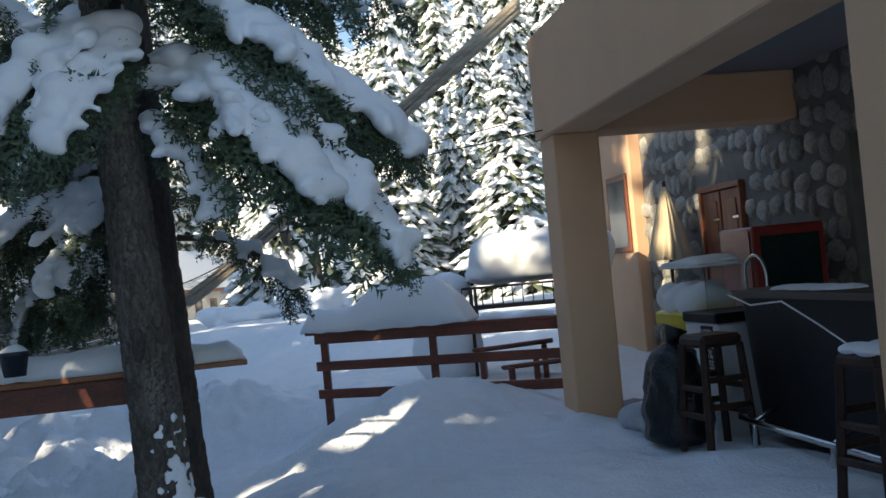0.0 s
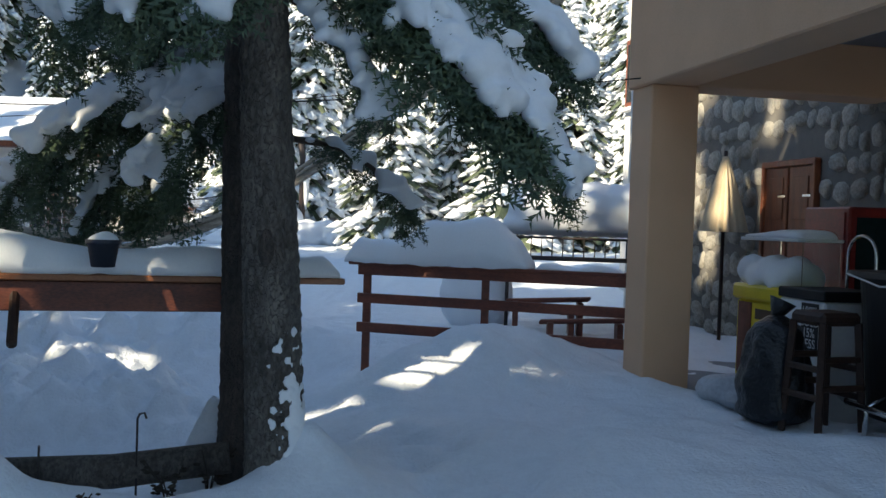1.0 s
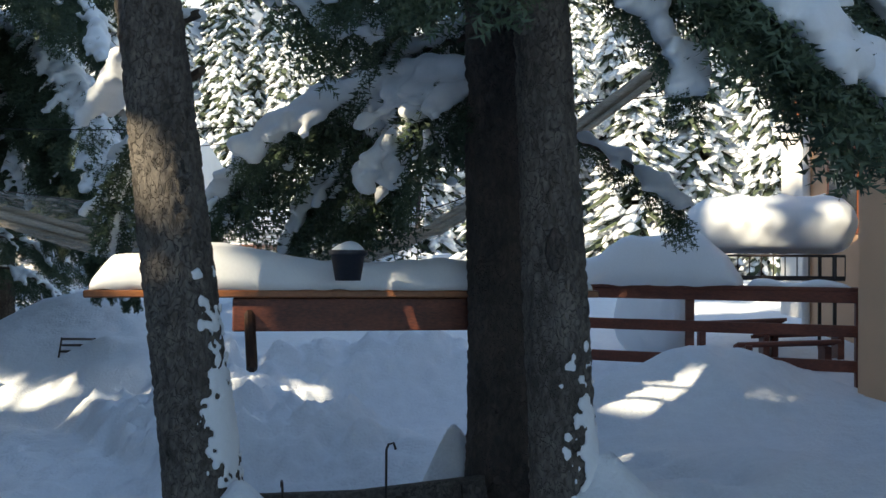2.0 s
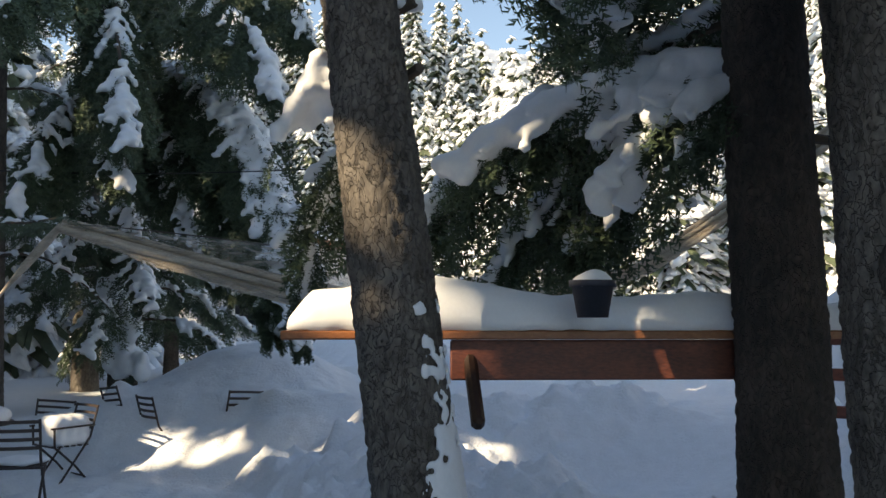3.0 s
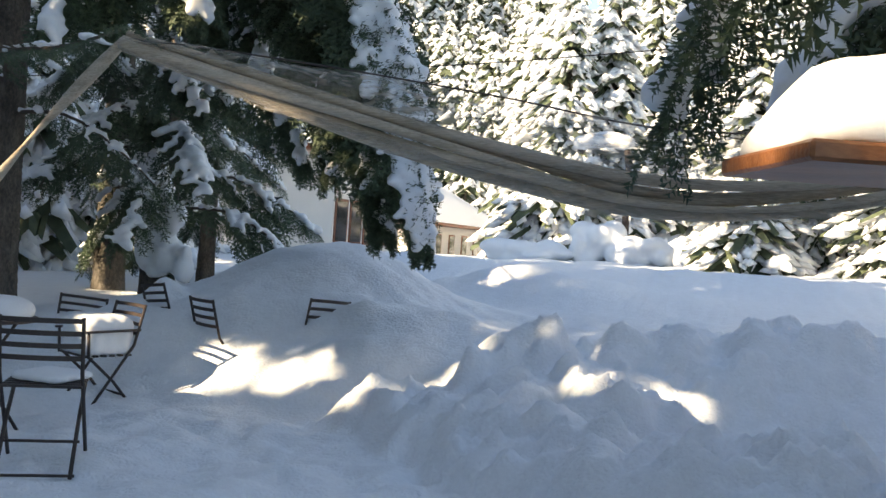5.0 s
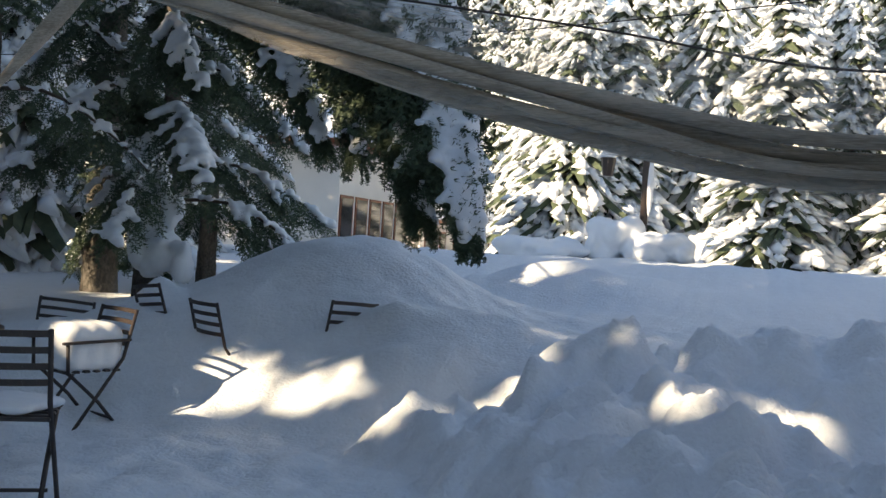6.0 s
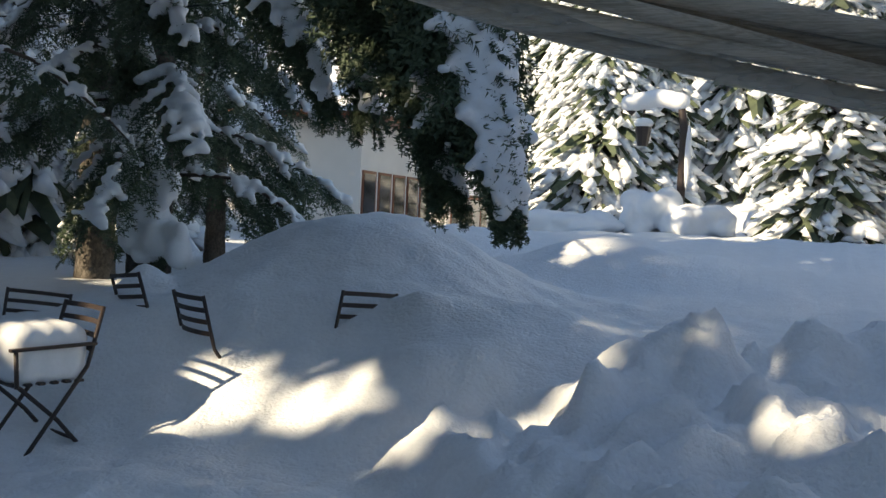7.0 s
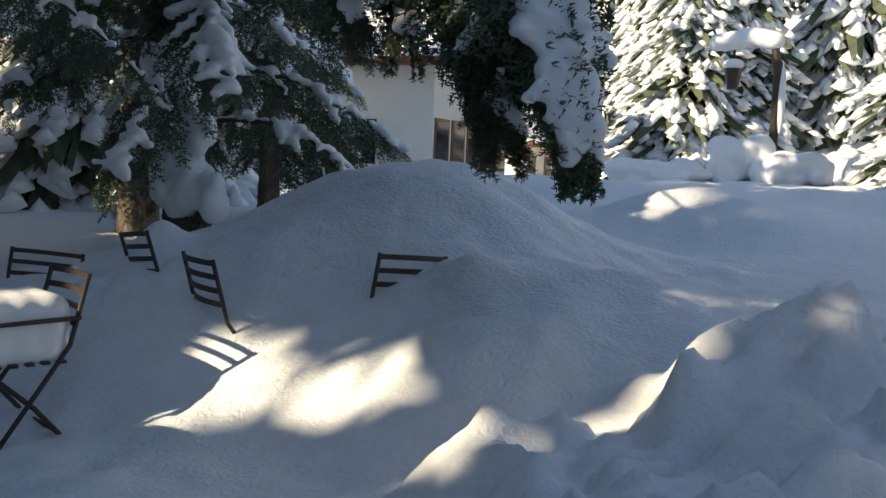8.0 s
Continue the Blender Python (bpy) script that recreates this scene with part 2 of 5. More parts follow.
bump(-6.6, 9.86, 0.08, 0.22, 0.17, 30, 2, 0.02)
bump(-6.25, 10.4, 0.10, 0.18, 0.15, 30, 2, 0.02)
bump(-5.1, 9.5, 0.16, 0.50, 0.30, 0, 2, 0.03)
bump(-4.5, 9.6, 0.15, 0.5, 0.3, 0, 2, 0.02)
bump(-4.1, 8.4, 0.25, 0.8, 0.6, 0, 2, 0.05)
for fx, fy in ((-1.10, 5.35), (-1.28, 5.15), (-1.05, 4.95), (-1.42, 5.6), (-0.85, 5.2), (-1.5, 6.2), (-1.62, 6.6), (-1.25, 5.9)):
    bump(fx, fy, -0.10, 0.10, 0.15, 20)                  # deep footprints
bump(-8.12, 12.45, 0.66, 1.12, 0.95, 0, 2.6)                # great mound
bump(-10.0, 12.2, 0.06, 0.9, 0.8)
bump(-9.25, 11.3, 0.18, 0.13, 0.13)
bump(-8.3, 11.3, 0.10, 1.2, 0.6)
bump(-5.62, 10.05, 0.12, 0.50, 0.35, 0, 2, 0.03)
bump(-6.9, 15.3, 0.40, 1.0, 0.7)
bump(-5.9, 16.3, 0.20, 1.4, 0.8)
bump(-4.0, 19.5, 0.35, 2.5, 1.0)
bump(-9.5, 18.5, 0.35, 2.5, 1.2)


def height(x, y):
    """Height of the snow."""
    x, y = np.asarray(x, float), np.asarray(y, float)
    east = step(-4.6, -0.6, x)
    z = -0.54 + 0.64 * east
    z = z + (0.56 - 0.51 * east) * step(9.7, 11.1, y) + 0.035 * np.clip(y - 11.5, 0, 14)
    z = z - 0.30 * step(-9.0, -12.0, x)
    # the bank thrown up beside the cleared way, churned on top
    bank = (x + 6.88 - 1.0 * np.clip(9.75 - y, 0, 9) - 1.6 * np.clip(y - 9.85, 0, 9)) * 0.85 + 0.13 * noise2(x * 2.6, y * 2.6, 21) + 0.05 * noise2(x * 7.1, y * 7.1, 22)
    raised = step(-0.10, 0.30, bank) * step(2.6, 1.3, bank) * step(6.9, 8.3, y) * step(12.4, 11.2, y) * step(-2.5, -4.0, x)
    z = z + 0.27 * raised + 0.04 * raised * fbm(x * 7, y * 7, 31, 4)
    z = z + 0.045 * fbm(x * 0.9, y * 0.9, 3, 3)
    z = z + 0.05 * noise2(x * 1.7, y * 1.7, 12) * step(13, 9, y) - 0.05 * np.clip(noise2(x * 3.1, y * 3.1, 15) - 0.25, 0, 1) * step(-3.4, -2.0, x)
    trodden = step(-2.6, -4.0, x) * step(10.1, 9.4, y)
    rough = 0.018 + 0.075 * raised + 0.012 * trodden + 0 * x
    z = z - 0.045 * np.clip(noise2(x * 3.6, y * 3.6, 41) - 0.35, 0, 1) * trodden - 0.03 * np.clip(noise2(x * 6.5, y * 6.5, 42) - 0.2, 0, 1) * trodden
    lumps = np.clip(noise2(x * 4.3, y * 4.3, 51) + 0.5 * noise2(x * 9.1, y * 9.1, 52) - 0.1, 0, 1)
    z = z + 0.07 * lumps * raised
    for bx, by, h, rx, ry, a, sharp, rg in BUMPS:
        u, v = (x - bx) * math.cos(a) + (y - by) * math.sin(a), (y - by) * math.cos(a) - (x - bx) * math.sin(a)
        g = np.exp(-(((u / rx) ** 2 + (v / ry) ** 2) ** (sharp / 2)) * 0.9)
        z = z + h * g
        rough = rough + rg * g
    z = z + rough * fbm(x * 4.5, y * 4.5, 8, 4)
    far = step(26, 60, np.hypot(x + 4, y - 6))
    hill = np.clip(y - 42 - 40 * step(-10, -15, x) * step(-60, -40, x) - 6 * noise2(x * 0.03, 0 * x, 5), 0, 160) * 0.37 + 4 * fbm(x * 0.02, y * 0.02, 6, 2) * step(55, 90, y)
    return z * (1 - 0.5 * far) + hill


def ground_z(x, y):
    return float(height(np.array([x]), np.array([y]))[0])


def axis(lo, hi, stepsize, out_lo, out_hi):
    mid = list(np.arange(lo, hi, stepsize))
    a, d = [], stepsize
    p = lo
    while p > out_lo:
        d *= 1.16
        p -= d
        a.append(p)
    b, d, p = [], stepsize, mid[-1]
    while p < out_hi:
        d *= 1.16
        p += d
        b.append(p)
    return np.array(a[::-1] + mid + b)


gx, gy = axis(-9.6, 1.2, 0.036, -420, 420), axis(4.0, 12.6, 0.036, -300, 420)
GX, GY = np.meshgrid(gx, gy)
GZ = height(GX, GY)
nx, ny = len(gx), len(gy)
idx = np.arange(nx * ny).reshape(ny, nx)
quads = np.stack([idx[:-1, :-1], idx[:-1, 1:], idx[1:, 1:], idx[1:, :-1]], -1).reshape(-1, 4)
ground = mesh_from("ground", np.stack([GX, GY, GZ], -1).reshape(-1, 3).tolist(), quads.tolist(), SNOW_GROUND)
tagged(ground, "deep trodden snow covering the yard and hillside", "snow", kind="structure")

# ---- house with balcony ----
HX = Matrix.Translation((0.02, 8.75, 0)) @ Matrix.Rotation(radians(15), 4, "Z")   # origin: the column's outer corner; x along the rear beam, -y along the balcony's front


def hbox(name, lo, hi, mat, parent=None, label="", bevel=0.012):
    bm = bmesh.new()
    lo, hi = Vector(lo), Vector(hi)
    box(bm, hi - lo, Matrix.Translation((lo + hi) / 2), bevel)
    ob = part(name, bm, mat, parent, label, smooth=False)
    if not parent:
        ob.matrix_basis = HX
    return ob


for y0 in (0.0, -4.75):
    tagged(hbox("column", (0, y0 - 0.40, -0.2), (0.40, y0, 2.46), PLASTER), "square apricot plastered column holding up the balcony", "column", "balcony columns", "structure")
tagged(hbox("balcony_front", (-0.03, -8, 2.46), (0.37, 0.03, 3.35), PLASTER), "apricot plastered balcony parapet and edge beam", "balcony", kind="structure")
tagged(hbox("beam", (0.37, -0.40, 2.46), (2.2, 0.0, 2.88), PLASTER), "apricot plastered beam under the balcony", "beam", kind="structure")
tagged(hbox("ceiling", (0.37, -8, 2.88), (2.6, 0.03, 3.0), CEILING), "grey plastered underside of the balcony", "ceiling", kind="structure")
tagged(hbox("wall_stone", (2.2, -1.1, -0.3), (2.6, 3.5, 3.4), MORTAR), "rough grey fieldstone wall of the house", "wall", kind="structure")
tagged(hbox("wall_terrace", (2.2, -8, -0.3), (2.6, -2.1, 3.4), MORTAR), "rough grey fieldstone wall beside the doorway", "wall", kind="structure")
tagged(hbox("wall_wing", (3.0, 7.0, -0.5), (3.6, 7.75, 5.5), WHITEWALL), "pale plastered wing of the house", "wall", kind="structure")
tagged(hbox("wall_annex", (2.05, 3.5, -0.3), (2.6, 4.95, 5.3), PLASTER), "apricot plastered annex wall beyond the stone wall", "wall", kind="structure")
tagged(hbox("floor", (-0.1, -8, -0.3), (2.2, 4.6, 0.06), CEILING), "snow-dusted concrete terrace floor", "floor", kind="structure")

# ---- railing ----
def fence():
    f = thing("fence", "dark red stained wooden railing with three rails", "fence")
    a, b = Vector((-2.25, 9.62, 0)), Vector((0.1, 9.0, 0))
    for i, s in enumerate((0, 0.47, 1.0)):
        p = a.lerp(b, s)
        bm = bmesh.new()
        box(bm, (0.07, 0.07, 1.0), Matrix.Translation((p.x, p.y, 0.36)))
        part("post", bm, STAINED, f, smooth=False)
    for z, h in ((0.86, 0.09), (0.60, 0.09), (0.33, 0.09)):
        bm = bmesh.new()
        beam(bm, a + Vector((-0.08, -0.05, z)), b + Vector((0, -0.05, z)), 0.035, h)
        part("rail", bm, STAINED, f, smooth=False)
    bm = bmesh.new()
    beam(bm, a + Vector((-0.15, 0.05, 0.92)), b + Vector((0, 0.05, 0.92)), 0.22, 0.03)
    part("top_board", bm, STAINED, f, smooth=False)


fence()

# ---- shelf ----
shelf = thing("bar_shelf", "red stained wooden bar shelf fixed behind the firs, deep in snow", "shelf")
S0, S1 = Vector((-4.28, 5.40, 0.96)), Vector((-1.95, 6.25, 0.96))
bm = bmesh.new()
beam(bm, S0, S1, 0.42, 0.035)
# sunlight is partly mixed into this board's orange colour
part("top_board", bm, SUNLITWOOD, shelf, smooth=False)
bm = bmesh.new()
beam(bm, S0.lerp(S1, 0.27) + Vector((0.05, -0.14, -0.10)), S0.lerp(S1, 0.86) + Vector((0.05, -0.14, -0.10)), 0.04, 0.16)
part("apron", bm, STAINED, shelf, smooth=False)

# ---- gaps through which the sun falls ----
HOLES = []


def sunlit(x, y, r, z=None):
    HOLES.append((Vector((x, y, ground_z(x, y) if z is None else z)), r))


sunlit(-8.18, 10.09, 0.046)
sunlit(-8.07, 10.15, 0.056)
sunlit(-7.95, 10.19, 0.056)
sunlit(-8.21, 10.24, 0.036)
sunlit(-8.11, 10.30, 0.068)
sunlit(-8.00, 10.34, 0.067)
sunlit(-8.15, 10.42, 0.037)
sunlit(-8.03, 10.47, 0.063)
sunlit(-8.02, 10.55, 0.032)
sunlit(-8.28, 10.46, 0.018)
sunlit(-7.53, 10.28, 0.073)
sunlit(-7.39, 10.32, 0.078)
sunlit(-7.29, 10.37, 0.068)
sunlit(-7.46, 10.44, 0.040)
sunlit(-7.26, 10.47, 0.044)
sunlit(-7.14, 10.44, 0.020)
sunlit(-7.01, 10.45, 0.024)
sunlit(-6.96, 10.48, 0.019)
sunlit(-6.95, 9.84, 0.020)
sunlit(-6.84, 9.86, 0.030)
sunlit(-6.72, 9.90, 0.050)
sunlit(-6.62, 9.96, 0.050)
sunlit(-6.56, 10.04, 0.050)
sunlit(-6.46, 10.10, 0.050)
sunlit(-6.36, 10.16, 0.050)
sunlit(-6.26, 10.22, 0.050)
sunlit(-6.16, 10.28, 0.040)
sunlit(-6.07, 10.33, 0.030)
sunlit(-5.30, 9.65, 0.031)
sunlit(-5.19, 9.65, 0.052)
sunlit(-5.09, 9.45, 0.045)
sunlit(-4.66, 10.17, 0.033)
sunlit(-4.59, 10.10, 0.027)
sunlit(-5.50, 10.39, 0.028)
sunlit(-7.00, 14.95, 0.090)
sunlit(-6.92, 15.15, 0.068)
sunlit(-7.09, 14.75, 0.044)
sunlit(-4.68, 18.30, 0.033)
sunlit(-6.13, 15.05, 0.021)
sunlit(-1.80, 7.60, 0.04)
sunlit(-1.65, 7.64, 0.07)
sunlit(-1.47, 7.75, 0.08)
sunlit(-1.22, 7.95, 0.06)
sunlit(-1.01, 8.11, 0.05)
sunlit(-0.7, 8.0, 0.04)
sunlit(-4.1, 5.38, 0.24, 1.12)
sunlit(-3.2, 5.55, 0.06, 1.12)
sunlit(-3.66, 4.88, 0.05, 1.45)
sunlit(-3.64, 4.88, 0.03, 1.05)
sunlit(1.50, 11.15, 0.10, 1.80)
sunlit(1.52, 11.10, 0.12, 1.50)
sunlit(1.38, 12.15, 0.05, 1.52)
sunlit(1.80, 10.50, 0.05, 2.14)
sunlit(0.95, 12.5, 0.30, 1.9)
sunlit(1.15, 12.0, 0.16, 1.2)
sunlit(-0.2, 11.9, 0.16, 1.6)
sunlit(-15.3, 16.9, 1.1, 0.6)
sunlit(-17, 19.3, 1.2, 0.5)
sunlit(-12.3, 14.2, 0.7, 0.8)


def in_gap(p, margin):
    """Whether a point lies in one of the sun's ways."""
    for q, r in HOLES:
        d = Vector(p) - q
        if d.dot(TO_SUN) > 0.3 and (d - TO_SUN * d.dot(TO_SUN)).length < r + margin:
            return True
    return False


# ---- firs ----
RNG = np.random.default_rng(7)


def spray(seed, length=0.42):
    """A side branch with twigs full of needles, along +x, hanging a little: vertices and triangles."""
    g = np.random.default_rng(seed)
    V, F = [], []

    def needles(p, d, n, ln):
        d = d / np.linalg.norm(d)
        side = np.cross(d, (0, 0, 1.0))
        side /= np.linalg.norm(side) + 1e-9
        up = np.cross(side, d)
        for k in range(n):
            b = p + d * ln * (k + g.random()) / n
            a = g.choice((0.15, math.pi - 0.15, math.pi / 2, -0.6, math.pi + 0.6)) + g.normal(0, 0.3)
            w = side * math.cos(a) + up * math.sin(a)
            tip = b + w * 0.034 + d * 0.022
            i = len(V)
            V.extend((b - d * 0.0095, b + d * 0.0095, tip))
            F.append((i, i + 1, i + 2))

    n = 7
    for k in range(n):
        s = (k + 0.6) / n
        p = np.array((length * s, 0, -0.12 * s * s))
        for sg in (-1, 1):
            ln = length * (0.52 - 0.34 * s) * g.uniform(0.8, 1.2)
            d = np.array((0.75, sg * 0.75, -0.28 + g.normal(0, 0.12)))
            needles(p, d, int(6 + ln * 50), ln)
    needles(np.zeros(3), np.array((1.0, 0, -0.25)), 34, length * 1.08)
    return np.array(V), np.array(F)


SPRAYS = [spray(k) for k in range(6)]


def frames_along(pts, n):
    """n points on a smooth curve through pts, and their directions."""
    P = np.array(pts, float)
    P = np.vstack((2 * P[0] - P[1], P, 2 * P[-1] - P[-2]))
    out = []
    for s in np.linspace(0, len(pts) - 1 - 1e-6, n):
        i, t = int(s), s - int(s)
        a, b, c, d = P[i:i + 4]
        out.append(0.5 * (2 * b + (c - a) * t + (2 * a - 5 * b + 4 * c - d) * t * t + (3 * b - a - 3 * c + d) * t ** 3))
    out = np.array(out)
    return out, np.gradient(out, axis=0)


def ball(n=2):
    bm = bmesh.new()
    bmesh.ops.create_icosphere(bm, subdivisions=n, radius=1)
    bm.verts.ensure_lookup_table()
    v = np.array([x.co for x in bm.verts])
    f = np.array([[x.index for x in y.verts] for y in bm.faces])
    bm.free()
    return v, f


BALL1, BALL2 = ball(1), ball(2)


def blobs_mesh(name, lumps, mat, parent=None, voxel=0.03, label="", smooth=6):
    """One body of snow from overlapping lumps (centre, radii, turn about z)."""
    V, F, o = [], [], 0
    for c, r, a in lumps:
        v = BALL2[0] * np.array(r)
        v = np.stack((v[:, 0] * math.cos(a) - v[:, 1] * math.sin(a), v[:, 0] * math.sin(a) + v[:, 1] * math.cos(a), v[:, 2]), -1) + np.array(c)
        V.append(v)
        F.append(BALL2[1] + o)
        o += len(v)
    ob = mesh_from(name, np.vstack(V).tolist(), np.vstack(F).tolist(), mat, parent, label)
    m = ob.modifiers.new("merge", "REMESH")
    m.mode, m.voxel_size, m.use_smooth_shade = "VOXEL", voxel, True
    m = ob.modifiers.new("soften", "SMOOTH")
    m.factor, m.iterations = 0.6, smooth
    return ob


def bough(tree, pts, width=0.5, snow=1.0, dense=1.0, seed=0, hang=0.5, thick=0.022):
    """A fir bough along points: wood, needle sprays to both sides, and the snow that lies on it."""
    g = np.random.default_rng(seed + 100)
    P, D = frames_along(pts, 40)
    length = float(np.sum(np.linalg.norm(np.diff(P, axis=0), axis=1)))
    V, F, ids, o = [], [], [], 0
    # wood
    bm = bmesh.new()
    tube(bm, [tuple(p) for p in P[::4]], [thick * (1 - 0.75 * k / 9) for k in range(len(P[::4]))], 5)
    bm.verts.index_update()
    wv = np.array([v.co for v in bm.verts])
    wf = [[v.index for v in f.verts] for f in bm.faces]
    bm.free()
    V.append(wv)
    faces = [tuple(f) for f in wf]
    ids += [1] * len(wf)
    o = len(wv)
    lumps = []
    n = int(length / 0.055 * dense)
    for k in range(n):
        s = 0.12 + 0.88 * (k + g.random()) / n
        i = min(39, int(s * 39))
        p, d = P[i], D[i] / (np.linalg.norm(D[i]) + 1e-9)
        sg = 1 if k % 2 else -1
        side = np.cross(d, (0, 0, 1.0))
        ns = np.linalg.norm(side)
        side = side / ns if ns > 0.15 else np.array((math.cos(seed), math.sin(seed), 0))
        prof = min(1.0, 0.45 + 1.6 * s) * (1.0 if s < 0.6 else 1.0 - 0.75 * (s - 0.6) / 0.4)
        ln = width * prof * g.uniform(0.7, 1.15)
        for link in range(2 if ln > 0.45 else 1):
            way = d * g.uniform(0.35, 0.8) + sg * side * g.uniform(0.6, 1.0) + np.array((0, 0, -hang * g.uniform(0.5, 1.5) - 0.25 * link))
            way /= np.linalg.norm(way)
            sv, sf = SPRAYS[int(g.integers(6))]
            yax = np.cross((0, 0, 1.0), way)
            yax /= np.linalg.norm(yax) + 1e-9
            zax = np.cross(way, yax)
            sc = max(0.5, ln / 0.42 / (1.3 if ln > 0.45 else 1))
            v = sv * sc
            start = p + way * ln * 0.55 * link
            if in_gap(start + way * ln * 0.4, 0.16):
                continue
            v = start + v[:, :1] * way + v[:, 1:2] * yax + v[:, 2:3] * zax
            V.append(v)
            faces += [tuple(f) for f in (sf + o)]
            ids += [0] * len(sf)
            o += len(v)
        if snow and g.random() < 0.85 * min(1.2, snow) * (0.3 + 0.7 * min(1, s * 2.5)):
            r = g.uniform(0.022, 0.044) * (0.7 + 0.4 * min(1.5, snow)) * (0.8 + 0.5 * width)
            for q in np.arange(0.0, g.uniform(0.6, 1.02), 0.10):
                c = p + way * ln * q + np.array((g.normal(0, 0.014), g.normal(0, 0.014), 0.018 + r * 0.5))
                rr = r * (1.2 - 0.55 * q) * g.uniform(0.6, 1.35)
                if not in_gap(c, 0.06):
                    lumps.append((c, (rr * 1.3, rr * 1.1, rr * 0.8), math.atan2(way[1], way[0])))
    ob = mesh_from("bough", np.vstack(V).tolist(), faces, [NEEDLE, TWIG], tree, ids=ids, smooth=False)
    if snow:
        for i in range(3, 39, 2):
            if in_gap(P[i], 0.08):
                continue
            r = (0.032 + 0.045 * width) * min(1.7, 0.4 + 0.6 * snow) * g.uniform(0.5, 1.35) * (1 - 0.3 * i / 39)
            lumps.append((P[i] + np.array((g.normal(0, 0.03), g.normal(0, 0.03), r * 0.5)), (r * 1.3, r * 1.15, r * 0.8), g.uniform(0, 3)))
        tagged(blobs_mesh("snow_cap", lumps, SNOW, ob, 0.021, smooth=1), kind="stuff")
    return ob


def fir(x, y, r, lean, h, label, seed, group="", bark=None, foot=None):
    """A standing fir with its trunk; boughs are added by bough()."""
    z0 = ground_z(x, y) - 0.25 if foot is None else foot
    t = thing("fir_tree", label, "tree", group)
    sides = 84
    levels = [0.016 * k for k in range(int(3.4 / 0.016))]
    while levels[-1] < h:
        levels.append(levels[-1] + 0.12)
    V, F = [], []
    for zz in levels:
        s = zz / h
        flare = 1 + 0.30 * math.exp(-zz / 0.25)
        for j in range(sides):
            a = j * 2 * math.pi / sides
            ca, sa = math.cos(a), math.sin(a)
            b = noise.noise(Vector((ca * 2.2, sa * 2.2, zz * 1.2 + seed)))
            rr = r * flare * (1 - 0.55 * s) * (1 + 0.07 * b)
            if zz < 3.4:
                # bark plates with cracks between them
                q = Vector((ca * rr * 25, sa * rr * 25, zz * 16 + seed * 9))
                q = q + 0.35 * noise.noise_vector(q * 1.3)
                d = noise.voronoi(q)[0]
                rr += 0.010 * min(1.0, (d[1] - d[0]) / 0.35) + 0.004 * noise.noise(q * 2.5) - 0.006
            V.append((x + lean[0] * zz + rr * ca, y + lean[1] * zz + rr * sa, z0 + zz))
    for k in range(len(levels) - 1):
        for j in range(sides):
            F.append((k * sides + j, k * sides + (j + 1) % sides, (k + 1) * sides + (j + 1) % sides, (k + 1) * sides + j))
    mesh_from("trunk", V, F, bark or BARK, t)
    return t


def ring_of_boughs(tree, x, y, lean, z_lo, z_hi, count, reach, seed, snow=0.7, skip=None, dense=0.8, width=0.5):
    """Boughs all round a trunk, longer below, drooping."""
    g = np.random.default_rng(seed)
    for k in range(count):
        z = z_lo + (z_hi - z_lo) * (k + g.random()) / count
        a = k * 2.4 + g.normal(0, 0.3)
        if skip and skip(a % (2 * math.pi), z):
            continue
        rc = reach * (1.1 - 0.5 * (z - z_lo) / (z_hi - z_lo + 0.01)) * g.uniform(0.75, 1.15)
        bx, by = x + lean[0] * z, y + lean[1] * z
        ca, sa = math.cos(a), math.sin(a)
        dr = g.uniform(0.3, 0.55)
        bough(tree, [(bx, by, z), (bx + ca * rc * 0.4, by + sa * rc * 0.4, z - 0.02), (bx + ca * rc * 0.75, by + sa * rc * 0.75, z - dr * rc * 0.5), (bx + ca * rc, by + sa * rc, z - dr * rc)], width, snow * g.uniform(0.5, 1.2), dense, seed * 50 + k)


# the fir with the scar
tree_a = fir(-1.99, 5.02, 0.140, (-0.055, 0), 7, "grey-barked fir with snow-laden drooping boughs beside the wooden shelf", 1, "firs by the shelf", foot=-0.2)
bough(tree_a, [(-2.0, 5.1, 2.62), (-1.5, 5.05, 2.5), (-1.0, 5.0, 2.05), (-0.68, 5.0, 1.46)], 0.60, 1.6, 1.5, 1)
bough(tree_a, [(-2.0, 5.1, 3.0), (-1.5, 5.2, 2.85), (-1.0, 5.3, 2.45), (-0.6, 5.35, 2.02)], 0.55, 1.4, 1.4, 2)
bough(tree_a, [(-2.0, 5.05, 2.5), (-1.6, 4.9, 2.4), (-1.2, 4.8, 2.1), (-1.0, 4.75, 1.8)], 0.45, 1.5, 1.4, 9)
bough(tree_a, [(-2.05, 5.0, 2.75), (-2.2, 4.8, 2.7), (-2.45, 4.6, 2.45), (-2.6, 4.5, 2.15)], 0.55, 1.8, 1.6, 3)
bough(tree_a, [(-2.0, 5.0, 2.7), (-2.05, 4.75, 2.6), (-2.15, 4.5, 2.35), (-2.2, 4.4, 2.1)], 0.40, 1.8, 1.4, 10)
bough(tree_a, [(-1.98, 5.0, 2.3), (-1.8, 4.9, 2.2), (-1.6, 4.85, 1.95), (-1.55, 4.8, 1.75)], 0.28, 1.2, 1.2, 4)
bough(tree_a, [(-1.95, 5.0, 3.1), (-1.75, 4.9, 3.05), (-1.5, 4.85, 2.8)], 0.38, 1.2, 1.2, 5)
